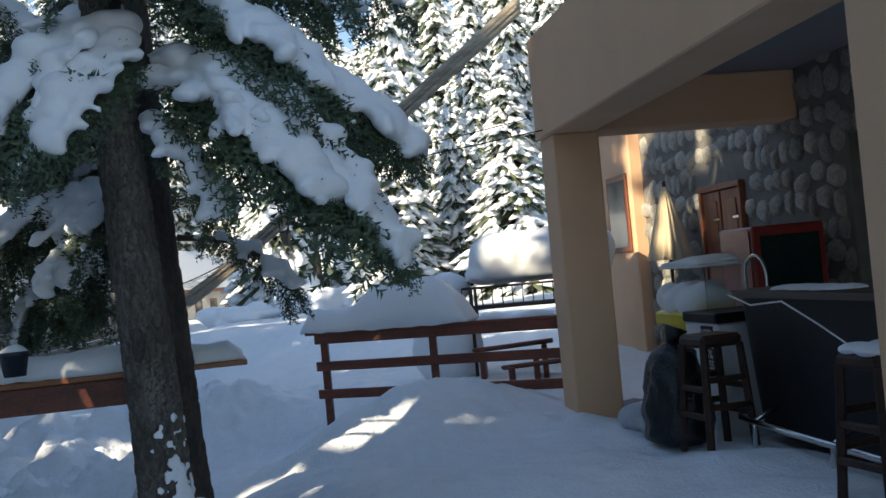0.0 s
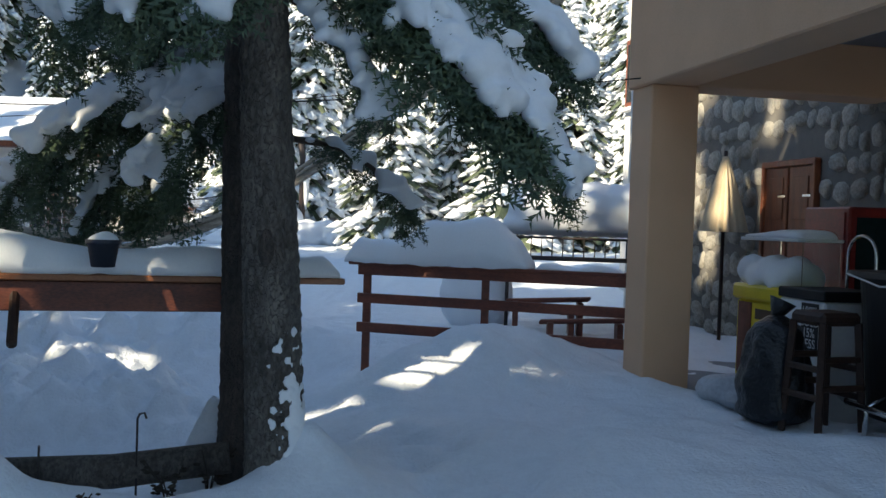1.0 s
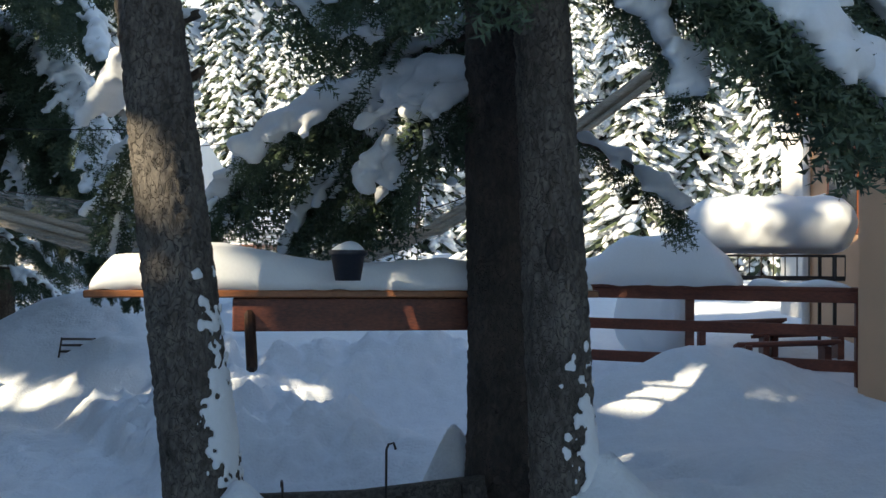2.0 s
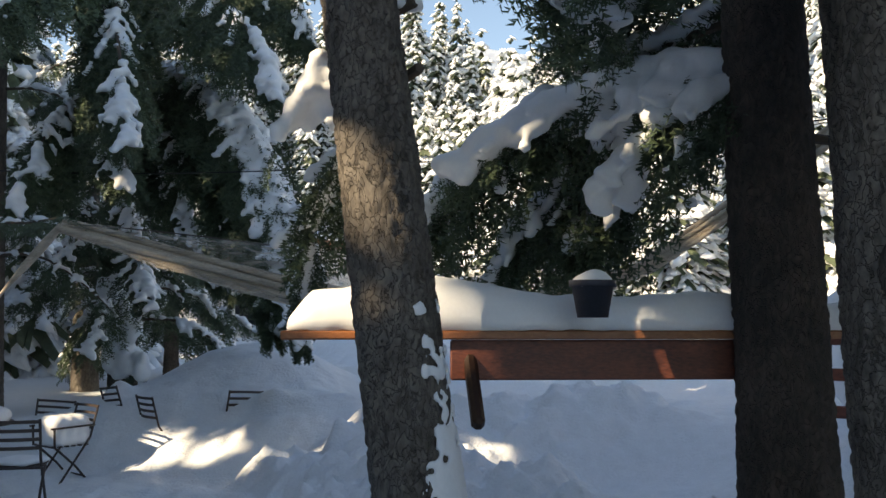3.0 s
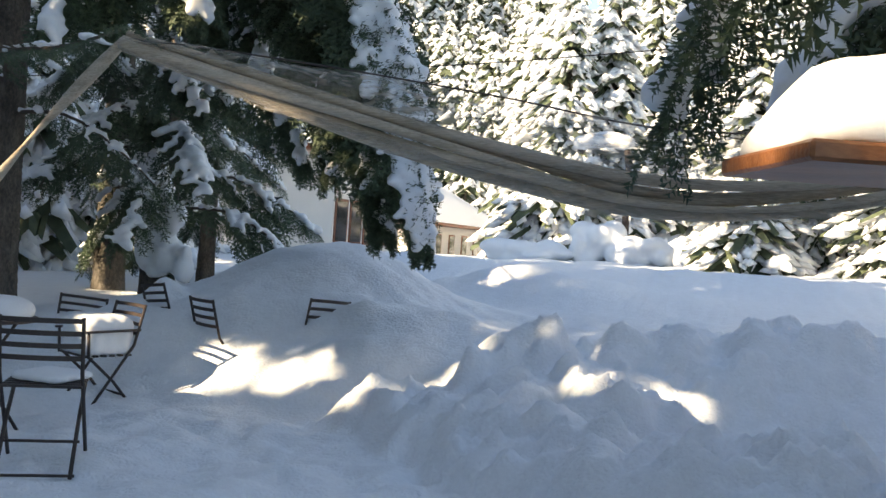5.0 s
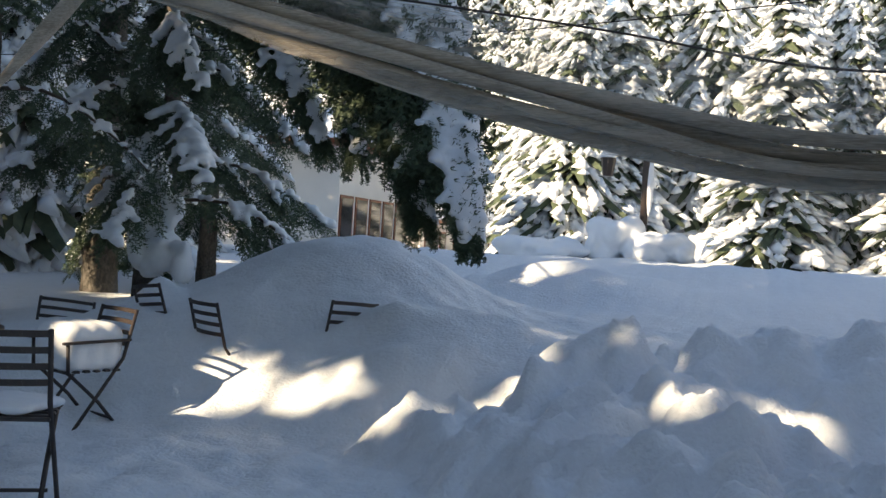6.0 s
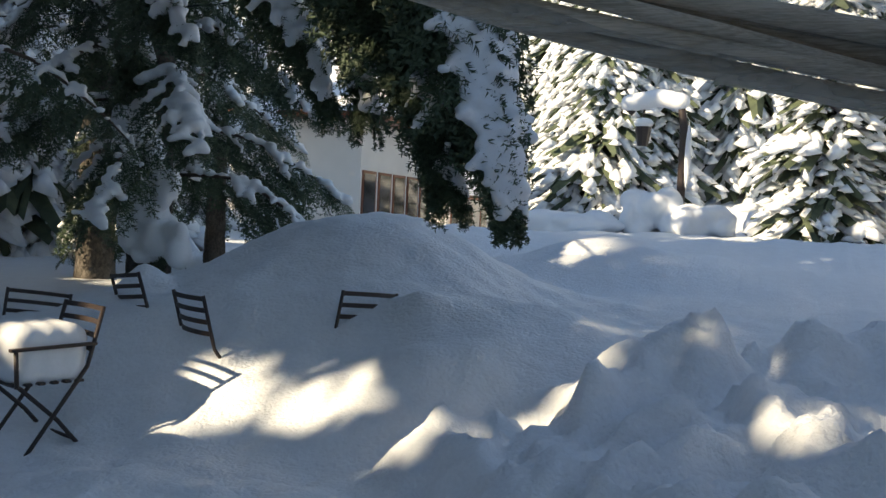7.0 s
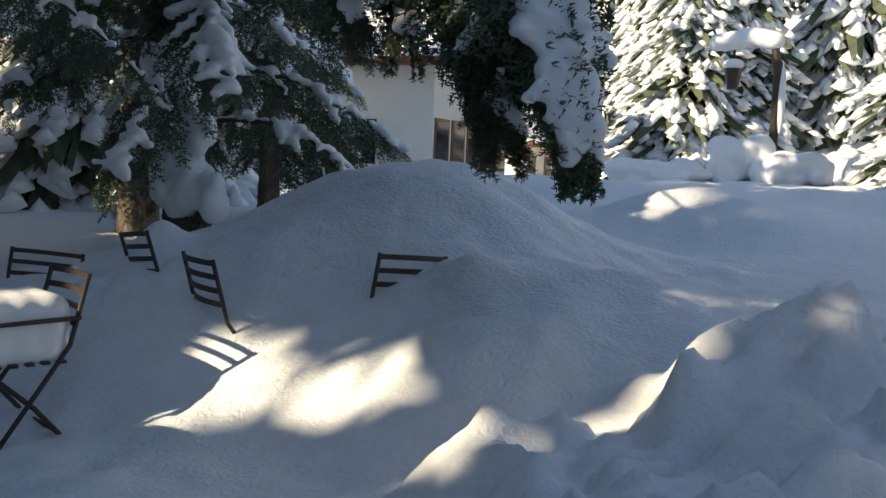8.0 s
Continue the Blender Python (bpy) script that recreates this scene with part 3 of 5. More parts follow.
bough(tree_a, [(-2.0, 5.0, 3.2), (-1.9, 4.7, 3.2), (-1.95, 4.4, 2.95)], 0.42, 1.3, 1.2, 6)
bough(tree_a, [(-2.05, 5.1, 2.9), (-2.4, 5.1, 2.85), (-2.8, 5.0, 2.5), (-3.0, 4.95, 2.2)], 0.42, 1.2, 1.2, 7)
bough(tree_a, [(-2.0, 5.2, 3.3), (-1.5, 5.5, 3.2), (-0.9, 5.8, 2.95)], 0.45, 0.9, 1.0, 8)
ring_of_boughs(tree_a, -2.0, 5.12, (-0.02, 0), 3.2, 5.5, 9, 1.5, 21, dense=0.35)

bm = bmesh.new()
bmesh.ops.create_icosphere(bm, subdivisions=3, radius=1)
for v in bm.verts:
    v.co *= 1 + 0.18 * noise.noise(v.co * 2.5)
    v.co = Vector((v.co.x * 0.036, v.co.y * 0.022, v.co.z * 0.085))
knot = part("knot", bm, BARK_DARK, tree_a, "dark hollow knot in the bark")
knot.matrix_basis = Matrix.Translation((-2.05, 4.89, 1.17))

# the dark fir behind it
tree_b = fir(-2.3, 5.85, 0.205, (-0.03, 0), 7, "dark-barked fir with a long bough over the snowy shelf", 2, "firs by the shelf", BARK_DARK)
bough(tree_b, [(-2.35, 5.85, 1.98), (-2.7, 6.0, 2.1), (-3.2, 6.1, 2.02), (-3.85, 6.1, 1.68)], 0.50, 1.1, 1.6, 11, 0.9)
bough(tree_b, [(-2.4, 5.9, 2.0), (-2.75, 6.25, 1.95), (-3.1, 6.45, 1.6), (-3.3, 6.5, 1.35)], 0.48, 0.8, 1.6, 12, 0.9)
bough(tree_b, [(-2.35, 5.8, 1.9), (-2.6, 5.85, 1.95), (-2.95, 5.9, 1.7), (-3.1, 5.95, 1.45)], 0.42, 0.9, 1.5, 13, 0.9)
bough(tree_b, [(-2.2, 5.9, 1.75), (-1.9, 6.0, 1.7), (-1.6, 5.95, 1.5), (-1.5, 5.9, 1.38)], 0.22, 0.5, 1.2, 14)
bough(tree_b, [(-2.3, 5.9, 2.6), (-2.8, 6.2, 2.6), (-3.4, 6.4, 2.3)], 0.5, 0.9, 1.2, 15)
bough(tree_b, [(-2.35, 5.9, 2.4), (-2.9, 6.5, 2.3), (-3.6, 6.9, 1.9)], 0.5, 0.9, 1.2, 16)
bough(tree_b, [(-2.4, 5.95, 2.3), (-3.2, 6.3, 2.15), (-3.9, 6.5, 1.7), (-4.2, 6.6, 1.25)], 0.5, 0.9, 1.3, 17, 0.9)
bough(tree_b, [(-2.4, 5.95, 2.1), (-2.9, 6.4, 2.0), (-3.5, 6.7, 1.6), (-3.8, 6.8, 1.15)], 0.5, 0.8, 1.3, 18, 0.9)
ring_of_boughs(tree_b, -2.3, 5.85, (-0.03, 0), 2.7, 5.5, 9, 1.5, 22, dense=0.4)

# the leaning fir that is passed close by
tree_c = fir(-3.45, 5.03, 0.176, (-0.132, 0), 7, "rough-barked leaning fir with snow plastered up one side", 3, "firs by the shelf", foot=-0.58)
bough(tree_c, [(-3.6, 5.1, 1.95), (-3.95, 5.4, 1.85), (-4.3, 5.75, 1.5), (-4.5, 6.0, 1.12)], 0.34, 0.6, 1.4, 31, 0.8)
bough(tree_c, [(-3.62, 5.1, 2.2), (-4.0, 5.25, 2.1), (-4.3, 5.35, 1.75)], 0.36, 0.6, 1.3, 32, 0.8)
bough(tree_c, [(-3.6, 5.0, 2.4), (-3.3, 5.2, 2.4), (-2.9, 5.4, 2.1)], 0.42, 0.8, 1.3, 33, 0.8)
ring_of_boughs(tree_c, -3.46, 5.02, (-0.11, 0), 2.5, 5.5, 10, 1.5, 23, dense=0.5)

# the great firs beyond the chairs
TREE_D = (-10.75, 13.5)
tree_d = fir(*TREE_D, 0.20, (0, 0), 9, "tall fir with long drooping boughs thick with snow", 4, "firs by the chairs")


def long_bough(pts, *rest):
    """A bough of the great fir, from its trunk through the points given."""
    bough(tree_d, [(TREE_D[0], TREE_D[1], pts[0][2] + 0.35)] + pts, *rest)


long_bough([(-8.9, 11.9, 4.0), (-7.7, 10.9, 3.35), (-6.95, 10.45, 2.4), (-6.60, 10.25, 1.35), (-6.46, 10.2, 0.72)], 0.60, 0.8, 4.0, 41, 0.5, 0.04)
long_bough([(-9.0, 12.0, 3.6), (-8.0, 11.1, 3.0), (-7.35, 10.6, 2.1), (-6.92, 10.3, 1.3), (-6.76, 10.2, 0.80)], 0.50, 0.1, 3.8, 42, 0.5, 0.04)
long_bough([(-9.3, 11.9, 3.1), (-8.7, 11.3, 2.8), (-8.0, 10.85, 1.9), (-7.62, 10.7, 1.28)], 0.50, 0.25, 2.3, 43, 0.9)
long_bough([(-9.3, 11.9, 3.4), (-8.6, 11.2, 3.0), (-7.8, 10.8, 2.45), (-7.5, 10.65, 1.7), (-7.32, 10.5, 1.2)], 0.40, 0.2, 2.3, 44, 0.7)
long_bough([(-9.6, 11.7, 4.2), (-9.0, 10.6, 3.6), (-8.2, 9.7, 2.7), (-7.9, 9.4, 2.2)], 0.6, 0.4, 1.7, 45, 1.0)
long_bough([(-9.4, 11.6, 5.2), (-8.0, 10.6, 4.6), (-6.9, 9.9, 3.7), (-6.4, 9.5, 2.9)], 0.7, 0.35, 1.6, 47, 1.1, 0.04)
long_bough([(-9.4, 11.5, 4.9), (-8.6, 10.2, 4.2), (-7.8, 9.2, 3.1), (-7.4, 8.7, 2.4)], 0.7, 0.3, 1.5, 48, 1.0, 0.04)
long_bough([(-9.5, 11.4, 3.6), (-9.2, 10.2, 3.2), (-8.9, 9.4, 2.5), (-8.8, 9.0, 2.0)], 0.65, 0.3, 1.5, 50, 1.0)
long_bough([(-9.6, 11.5, 5.4), (-9.0, 10.0, 5.0), (-8.6, 8.6, 4.0), (-8.4, 7.9, 3.1)], 0.75, 0.3, 1.3, 51, 1.0, 0.04)
long_bough([(-9.4, 11.7, 5.8), (-7.9, 10.9, 5.2), (-6.8, 10.4, 4.3), (-6.4, 10.2, 3.6)], 0.8, 0.3, 1.5, 52, 1.1, 0.04)
long_bough([(-9.9, 12.2, 2.6), (-9.5, 11.8, 2.3), (-9.15, 11.6, 1.8)], 0.5, 0.35, 1.8, 53, 1.0)
g3 = np.random.default_rng(77)
for k in range(9):
    q = k / 8
    bough(tree_d, [(-10.75, 13.3, 2.3 - 1.2 * q), (-10.85 + 0.25 * g3.random(), 13.2, 2.05 - 1.3 * q), (-10.85 + 0.5 * q + 0.3 * g3.random(), 13.06, 1.35 - 1.15 * q)], 0.40, 0.12, 1.9, 560 + k, 1.1)
lumps = []
for k in range(110):
    q = g3.random()
    wide = 0.10 + 0.20 * min(1, q * 2.6) - 0.10 * max(0, q - 0.8)
    lumps.append(((-10.62 + 0.30 * q + g3.uniform(-1, 1) * wide, 13.0 + g3.normal(0, 0.05), 1.46 - 1.24 * q), (g3.uniform(0.06, 0.12), g3.uniform(0.06, 0.10), g3.uniform(0.08, 0.18)), g3.uniform(0, 3)))
blobs_mesh("snow_drape", lumps, SNOW, tree_d, 0.022, "thick hanging drape of snow", 2)
ring_of_boughs(tree_d, *TREE_D, (0, 0), 0.9, 4.8, 24, 2.0, 24, 0.7, None, 0.75, 0.5)
tree_e = fir(-11.2, 11.4, 0.22, (0, 0), 9, "shaded fir standing behind the snowed-in garden chairs", 5, "firs by the chairs")
ring_of_boughs(tree_e, -11.2, 11.4, (0, 0), 1.7, 4.8, 12, 2.0, 25, 0.8, None, 0.4, 0.42)
tree_f = fir(-12.2, 14.6, 0.2, (0, 0), 9, "shaded fir at the edge of the yard", 6, "firs by the chairs")
ring_of_boughs(tree_f, -12.2, 14.6, (0, 0), 1.3, 5.0, 13, 2.2, 26, 0.8, None, 0.45, 0.45)
tree_g = fir(-11.9, 16.5, 0.13, (0, 0), 5, "young fir with snow on its drooping lower boughs", 7, "firs by the chairs")
ring_of_boughs(tree_g, -11.9, 16.5, (0, 0), 0.7, 3.4, 16, 1.3, 27, 1.3, None, 0.9, 0.5)


# ---- woods ----
OCTA = (np.array(((1, 0, -0.25), (0, 1, -0.3), (-1, 0, 0), (0, -1, -0.3), (0, 0, 1), (0.2, 0, -0.7)), float), np.array(((0, 1, 4), (1, 2, 4), (2, 3, 4), (3, 0, 4), (1, 0, 5), (2, 1, 5), (3, 2, 5), (0, 3, 5))))


def finger(root, tip, w, lift, g, cells=2):
    """A drooping, ridged strip from root to tip."""
    d = tip - root
    side = np.array((-d[1], d[0], 0))
    side /= np.linalg.norm(side) + 1e-9
    V, F = [], []
    for k in range(cells + 1):
        q = k / cells
        c = root + d * q + np.array((0, 0, -0.30 * np.linalg.norm(d) * q * q + lift)) + g.normal(0, w * 0.10, 3)
        ww = w * (0.55 + 0.9 * q - 1.05 * q * q * q) * g.uniform(0.8, 1.25)
        V += [c - side * ww - (0, 0, ww * 0.7), c + (0, 0, ww * 0.45), c + side * ww - (0, 0, ww * 0.7)]
        if k:
            o = 3 * k
            F += [(o - 3, o - 2, o + 1), (o - 3, o + 1, o), (o - 2, o - 1, o + 2), (o - 2, o + 2, o + 1)]
    return np.array(V), np.array(F)


def conifer_arrays(seed, h=12.0, levels=20, base=2.0, fans=3):
    """A snow-laden conifer for the middle distance: needle strips and snow strips, piece by piece."""
    g = np.random.default_rng(seed)
    green, white = [], []
    for k in range(levels):
        s = (k + 0.5 * g.random()) / levels
        z = h * (0.07 + 0.93 * s)
        reach = base * (1 - s) ** 0.8 * g.uniform(0.8, 1.15) + 0.14
        m = max(4, int(8 - 4 * s))
        for j in range(m):
            a = 2 * math.pi * (j + g.random() * 0.9) / m + k * 1.3
            rc = reach * g.uniform(0.6, 1.2)
            z = h * (0.07 + 0.93 * s) + g.normal(0, 0.4 * h / levels)
            ca, sa = math.cos(a), math.sin(a)
            mid = np.array((ca * rc * 0.42, sa * rc * 0.42, z - rc * 0.1))
            pieces = [(np.array((0, 0, z)), np.array((ca * rc, sa * rc, z - rc * g.uniform(0.15, 0.45))), 1.0)]
            for f in range(fans - 1):
                b = a + (1 if f % 2 else -1) * g.uniform(0.35, 0.8)
                e = rc * g.uniform(0.6, 0.9)
                pieces.append((mid, np.array((math.cos(b) * e, math.sin(b) * e, z - rc * g.uniform(0.25, 0.6))), 0.8))
            for root, tip, sc in pieces:
                w = (0.07 + 0.06 * rc) * sc * (1.0 if fans > 3 else 1.6)
                green.append(finger(root, tip + (0, 0, -0.08), w * 1.5, -0.10, g, 1 if sc < 1 else 2))
                span = np.linalg.norm(tip - root)
                many = 4 if fans > 3 else 2
                for q in np.linspace(0.35 if many > 2 else 0.55, 1.0, many):
                    if g.random() < 0.16:
                        continue
                    r = (0.105 + 0.065 * rc) * g.uniform(0.55, 1.4) * (1.05 if fans > 3 else 1.55)
                    d = (tip - root) / (span + 1e-9)
                    o = OCTA[0] * g.uniform(0.75, 1.25, (6, 1)) * r
                    v = o[:, :1] * d * 1.5 + o[:, 1:2] * np.array((-d[1], d[0], 0)) + o[:, 2:3] * np.array((0, 0, 0.8))
                    white.append((v + root + (tip - root) * q + np.array((g.normal(0, 0.05), g.normal(0, 0.05), 0.06 - 0.30 * span * q * q * 0.8)), OCTA[1]))
    return green, white


def joined(pieces):
    V, F, o = [], [], 0
    for v, f in pieces:
        V.append(v)
        F.append(f + o)
        o += len(v)
    return np.vstack(V).tolist(), np.vstack(F).tolist()


def conifer(seed, h, base, label, group, holes=None, at=(0, 0, 0), fans=3, per=1.7):
    t = thing("snowy_fir", label, "tree", group)
    green, white = conifer_arrays(seed, h, int(h * per), base, fans)
    if holes:
        P, R, S = np.array([p for p, r in holes]), np.array([r for p, r in holes]), np.array(TO_SUN)

        def keep(pieces):
            """Leaves out the facets that would stand in one of the sun's ways."""
            out = []
            for v, f in pieces:
                t = (v + np.array(at))[f]
                c = t.mean(axis=1)
                w = np.stack((c, *((t[:, k] + t[:, k - 1]) / 2 for k in range(3)), *((t[:, k] + c) / 2 for k in range(3))), 1)
                d = w[:, :, None, :] - P
                d = d - (d @ S)[..., None] * S
                ok = np.all(np.linalg.norm(d, axis=3) > R + 0.085, axis=(1, 2))
                if ok.any():
                    out.append((v, f[ok]))
            return out
        green, white = keep(green), keep(white)
    bm = bmesh.new()
    tube(bm, [(0, 0, -0.8), (0, 0, h * 0.5), (0, 0, h * 0.98)], [0.010 * h, 0.007 * h, 0.01], 7)
    part("trunk", bm, BARK, t)
    mesh_from("crown", *joined(green), NEEDLE_FAR, t, smooth=False)
    tagged(mesh_from("snow", *joined(white), SNOW_FAR, t), kind="stuff")
    t.matrix_basis = Matrix.Translation(at)
    return t


kinds = [conifer(200 + k, 12.0, 1.8 + 0.3 * (k % 3), "tall fir thick with fresh snow on the hillside", "woods on the hillside", fans=(4 if k < 3 else 2), per=(2.3 if k < 3 else 1.3)) for k in range(6)]
placed, tries = [], 0
g = np.random.default_rng(11)
first = set()
while len(placed) < 250 and tries < 9000:
    tries += 1
    d = 36 + 110 * g.random() ** 1.15
    a = g.uniform(-50, 34)
    x, y = -4 + d * math.sin(radians(a)), 5 + d * math.cos(radians(a))
    if y < 30 or (x < -10.5 and x > -36 and y < 46) or (x < -15.5 and x > -36 and y < 84) or (x > -1 and y < 34):
        continue
    if any((x - p) ** 2 + (y - q) ** 2 < (2.3 + d * 0.012) ** 2 for p, q in placed):
        continue
    k = int(g.integers(3)) + (0 if d < 62 else 3)
    s = g.uniform(0.75, 1.25)
    m = Matrix.Translation((x, y, ground_z(x, y) - 0.2)) @ Matrix.Rotation(g.uniform(0, 6.28), 4, "Z")
    ob = kinds[k] if k not in first else copy_thing(kinds[k], m)
    ob.matrix_basis = m @ Matrix.Diagonal((s * 1.0, s * 1.0, s * g.uniform(0.85, 1.15), 1))
    first.add(k)
    placed.append((x, y))

def far_woods(count):
    """The distant wood on the slope, too far off to tell tree from tree."""
    pools = []
    for k in range(3):
        green, white = conifer_arrays(503 + k, 12.0, 15, 1.9 + 0.3 * k, 2)
        pools.append((joined(green), joined(white)))
    out = [[[], [], 0], [[], [], 0]]
    for n in range(count):
        x, y = (g.uniform(-64, -10), g.uniform(85, 125)) if n < 70 else (g.uniform(-60, -17), g.uniform(84, 165))
        sc, a, z = g.uniform(1.0, 1.55), g.uniform(0, 6.28), ground_z(x, y) - 0.3
        pool = pools[n % 3]
        for o, (v, f) in zip(out, pool):
            v = np.array(v) * sc
            o[0].append(np.stack((v[:, 0] * math.cos(a) - v[:, 1] * math.sin(a) + x, v[:, 0] * math.sin(a) + v[:, 1] * math.cos(a) + y, v[:, 2] + z), -1))
            o[1].append(np.array(f) + o[2])
            o[2] += len(v)
    woods = mesh_from("far_woods", np.vstack(out[0][0]).tolist(), np.vstack(out[0][1]).tolist(), NEEDLE_FAR, smooth=False)
    tagged(woods, "distant snow-covered fir wood on the slope", "woods", kind="stuff")
    tagged(mesh_from("snow", np.vstack(out[1][0]).tolist(), np.vstack(out[1][1]).tolist(), SNOW_FAR, woods), kind="stuff")


far_woods(160)

# firs to the south-west that keep the yard in shade
g = np.random.default_rng(5)
SIDE = Vector((-TO_SUN.y, TO_SUN.x, 0)).normalized()
for row, dist in enumerate((11, 14.5, 18.5, 22.5)):
    for k in range(11):
        w = -14.7 + k * 2.7 + (row % 2) * 1.4 + g.normal(0, 0.4)
        base = Vector((-4.5, 8.0, 0)) + Vector((TO_SUN.x, TO_SUN.y, 0)).normalized() * dist

        def blocked(shift):
            """How many of the sun's ways the trunk would stand in."""
            return sum(abs((q - base + SIDE * (w + shift)).dot(SIDE)) < r + 0.2 for q, r in HOLES)

        w += min((0, 0.3, -0.3, 0.6, -0.6, 0.9, -0.9), key=lambda e: (blocked(e), abs(e)))
        p = base - SIDE * w
        p.z = -0.6
        conifer(300 + row * 20 + k, g.uniform(15, 18), g.uniform(2.4, 3.0), "tall snow-laden fir shading the yard", "firs round the yard", HOLES, tuple(p), per=1.15)
for x, y in ((-19.5, 9.5), (-22, 13), (-20, 16.5), (-25, 18), (-24, 10.5), (-27, 14), (-23, 21), (-28, 22), (-17.5, 13.2), (-31, 18), (-21, 22.3), (-19.3, 20.4), (-22.5, 24.3), (-25, 21), (-18.2, 23.4)):
    conifer(int(400 - x * 7 + y), g.uniform(13, 16), g.uniform(2.4, 3.0), "tall snow-laden fir at the edge of the yard", "firs round the yard", HOLES, (x, y, -0.6), per=1.15)
for x, y, hh in ((-15.2, 16.6, 4.6), (-16.6, 17.8, 5.4), (-14.6, 18.2, 3.8)):
    conifer(int(700 - x * 9), hh, 1.3, "young fir in sunshine heavy with fresh snow", "young firs by the hut", None, (x, y, ground_z(x, y) - 0.1), 4, 3.2)
for x, y, k in ((-4.3, 28.5, 0), (-2.6, 30, 1), (-0.9, 28, 2), (0.9, 29.4, 0), (2.7, 28.3, 1), (4.6, 29.7, 2), (-3.4, 32.5, 1)):
    copy_thing(kinds[k], Matrix.Translation((x, y, ground_z(x, y) - 0.3)) @ Matrix.Rotation(x * 2.1, 4, "Z") @ Matrix.Diagonal((0.75, 0.75, 0.62 + 0.05 * (k % 2), 1)))
for x, y in ((-12.0, 43.0), (-13.4, 45.2), (-11.0, 40.2), (-9.6, 42)):
    copy_thing(kinds[int(-x) % 3], Matrix.Translation((x, y, ground_z(x, y) - 0.2)) @ Matrix.Rotation(x, 4, "Z"))


# ---- snow caps on things ----
def loft(name, a, b, width, profile, mat, parent=None, seed=0, n=60, sides=14, lump=0.03, label=""):
    """A body of snow lying along a line: profile(s) gives its height; rounded above, flat below."""
    a, b = Vector(a), Vector(b)
    d = (b - a).normalized()
    side = Vector((-d.y, d.x, 0)).normalized()
    V, F = [], []
    for k in range(n + 1):
        s = k / n
        hh = max(0.004, profile(s))
        end = min(1.0, (min(s, 1 - s) * n / 4) ** 0.5) if 0 < s < 1 else 0.3
        c = a.lerp(b, s)
        for j in range(sides + 1):
            t = math.pi * j / sides
            cx = math.copysign(abs(math.cos(t)) ** 0.55, math.cos(t)) * (0.5 * width) * (0.75 + 0.25 * end)
            cz = abs(math.sin(t)) ** 0.7 * hh * end
            q = c + side * cx + Vector((0, 0, cz))
            w = noise.noise(Vector((q.x * 3.1 + seed, q.y * 3.1, q.z * 3.1))) * lump * (0.3 + math.sin(t)) + noise.noise(Vector((q.x * 11, q.y * 11, q.z * 9 + seed))) * lump * 0.35
            V.append(q + Vector((0, 0, w)) - side * cx * 0.2 * w / max(lump, 0.001) * 0.3)
    m = sides + 1
    for k in range(n):
        for j in range(m):
            F.append((k * m + j, k * m + (j + 1) % m, (k + 1) * m + (j + 1) % m, (k + 1) * m + j))
    F.append(tuple(range(m))[::-1])
    F.append(tuple(range(n * m, n * m + m)))
    return mesh_from(name, V, F, mat, parent, label)


# shelf: brackets, snow, pot, hook
SD = (S1 - S0).normalized()
SN = Vector((SD.y, -SD.x, 0))
for s in (0.30, 0.80):
    p = S0.lerp(S1, s)
    bm = bmesh.new()
    beam(bm, p + SN * 0.10 + Vector((0, 0, -0.05)), p + SN * 0.36 + Vector((0.02, 0, -0.34)), 0.05, 0.065, 0.015)
    part("bracket", bm, DARKWOOD, shelf, smooth=False)
tagged(loft("snow_on_shelf", S0 + SD * 0.02 + Vector((0, 0, 0.018)), S1 - SD * 0.02 + Vector((0, 0, 0.018)), 0.40, lambda s: 0.135 + 0.085 * math.exp(-((s - 0.24) / 0.17) ** 2) + 0.018 * math.sin(s * 11), SNOW, seed=4, n=110, sides=20), "thick smooth snow lying along the wooden shelf", "snow")


def flower_pot(x, y, z):
    t = thing("flower_pot", "dark blue plastic flower pot filled with snow on the shelf", "pot", m=Matrix.Translation((x, y, z)))
    bm = bmesh.new()
    prof = [(0.0, 0.0), (0.058, 0.0), (0.078, 0.115), (0.088, 0.115), (0.09, 0.14), (0.083, 0.14), (0.072, 0.1), (0.0, 0.1)]
    rings = [[bm.verts.new((r * math.cos(k * math.pi / 14), r * math.sin(k * math.pi / 14), h)) for k in range(28)] for r, h in prof[1:-1]]
    for r0, r1 in zip(rings, rings[1:]):
        for k in range(28):
            bm.faces.new((r0[k], r0[(k + 1) % 28], r1[(k + 1) % 28], r1[k]))
    bm.faces.new(rings[0][::-1])
    bm.faces.new(rings[-1])
    part("pot", bm, POT, t)
    blobs_mesh("snow_cap", [((0, 0, 0.125), (0.086, 0.086, 0.05), 0), ((0.01, 0, 0.14), (0.06, 0.06, 0.045), 0)], SNOW, t, 0.012)


flower_pot(-3.02, 5.42, 1.03)


# ---- railing snow and what stands behind it ----
tagged(loft("snow_on_railing", (-2.42, 9.72, 0.93), (-0.75, 9.28, 0.93), 0.42, lambda s: 0.20 + 0.24 * step(0.25, 0.5, np.array(s)) * step(1.0, 0.75, np.array(s)) + 0.02 * math.sin(9 * s), SNOW, seed=9, lump=0.035), "deep rounded heap of snow on the railing's top board", "snow")
tagged(loft("snow_on_railing", (-0.7, 9.27, 0.93), (0.05, 9.07, 0.93), 0.2, lambda s: 0.05 + 0.02 * math.sin(11 * s), SNOW, seed=10, lump=0.012), "thin snow along the railing's top board", "snow")


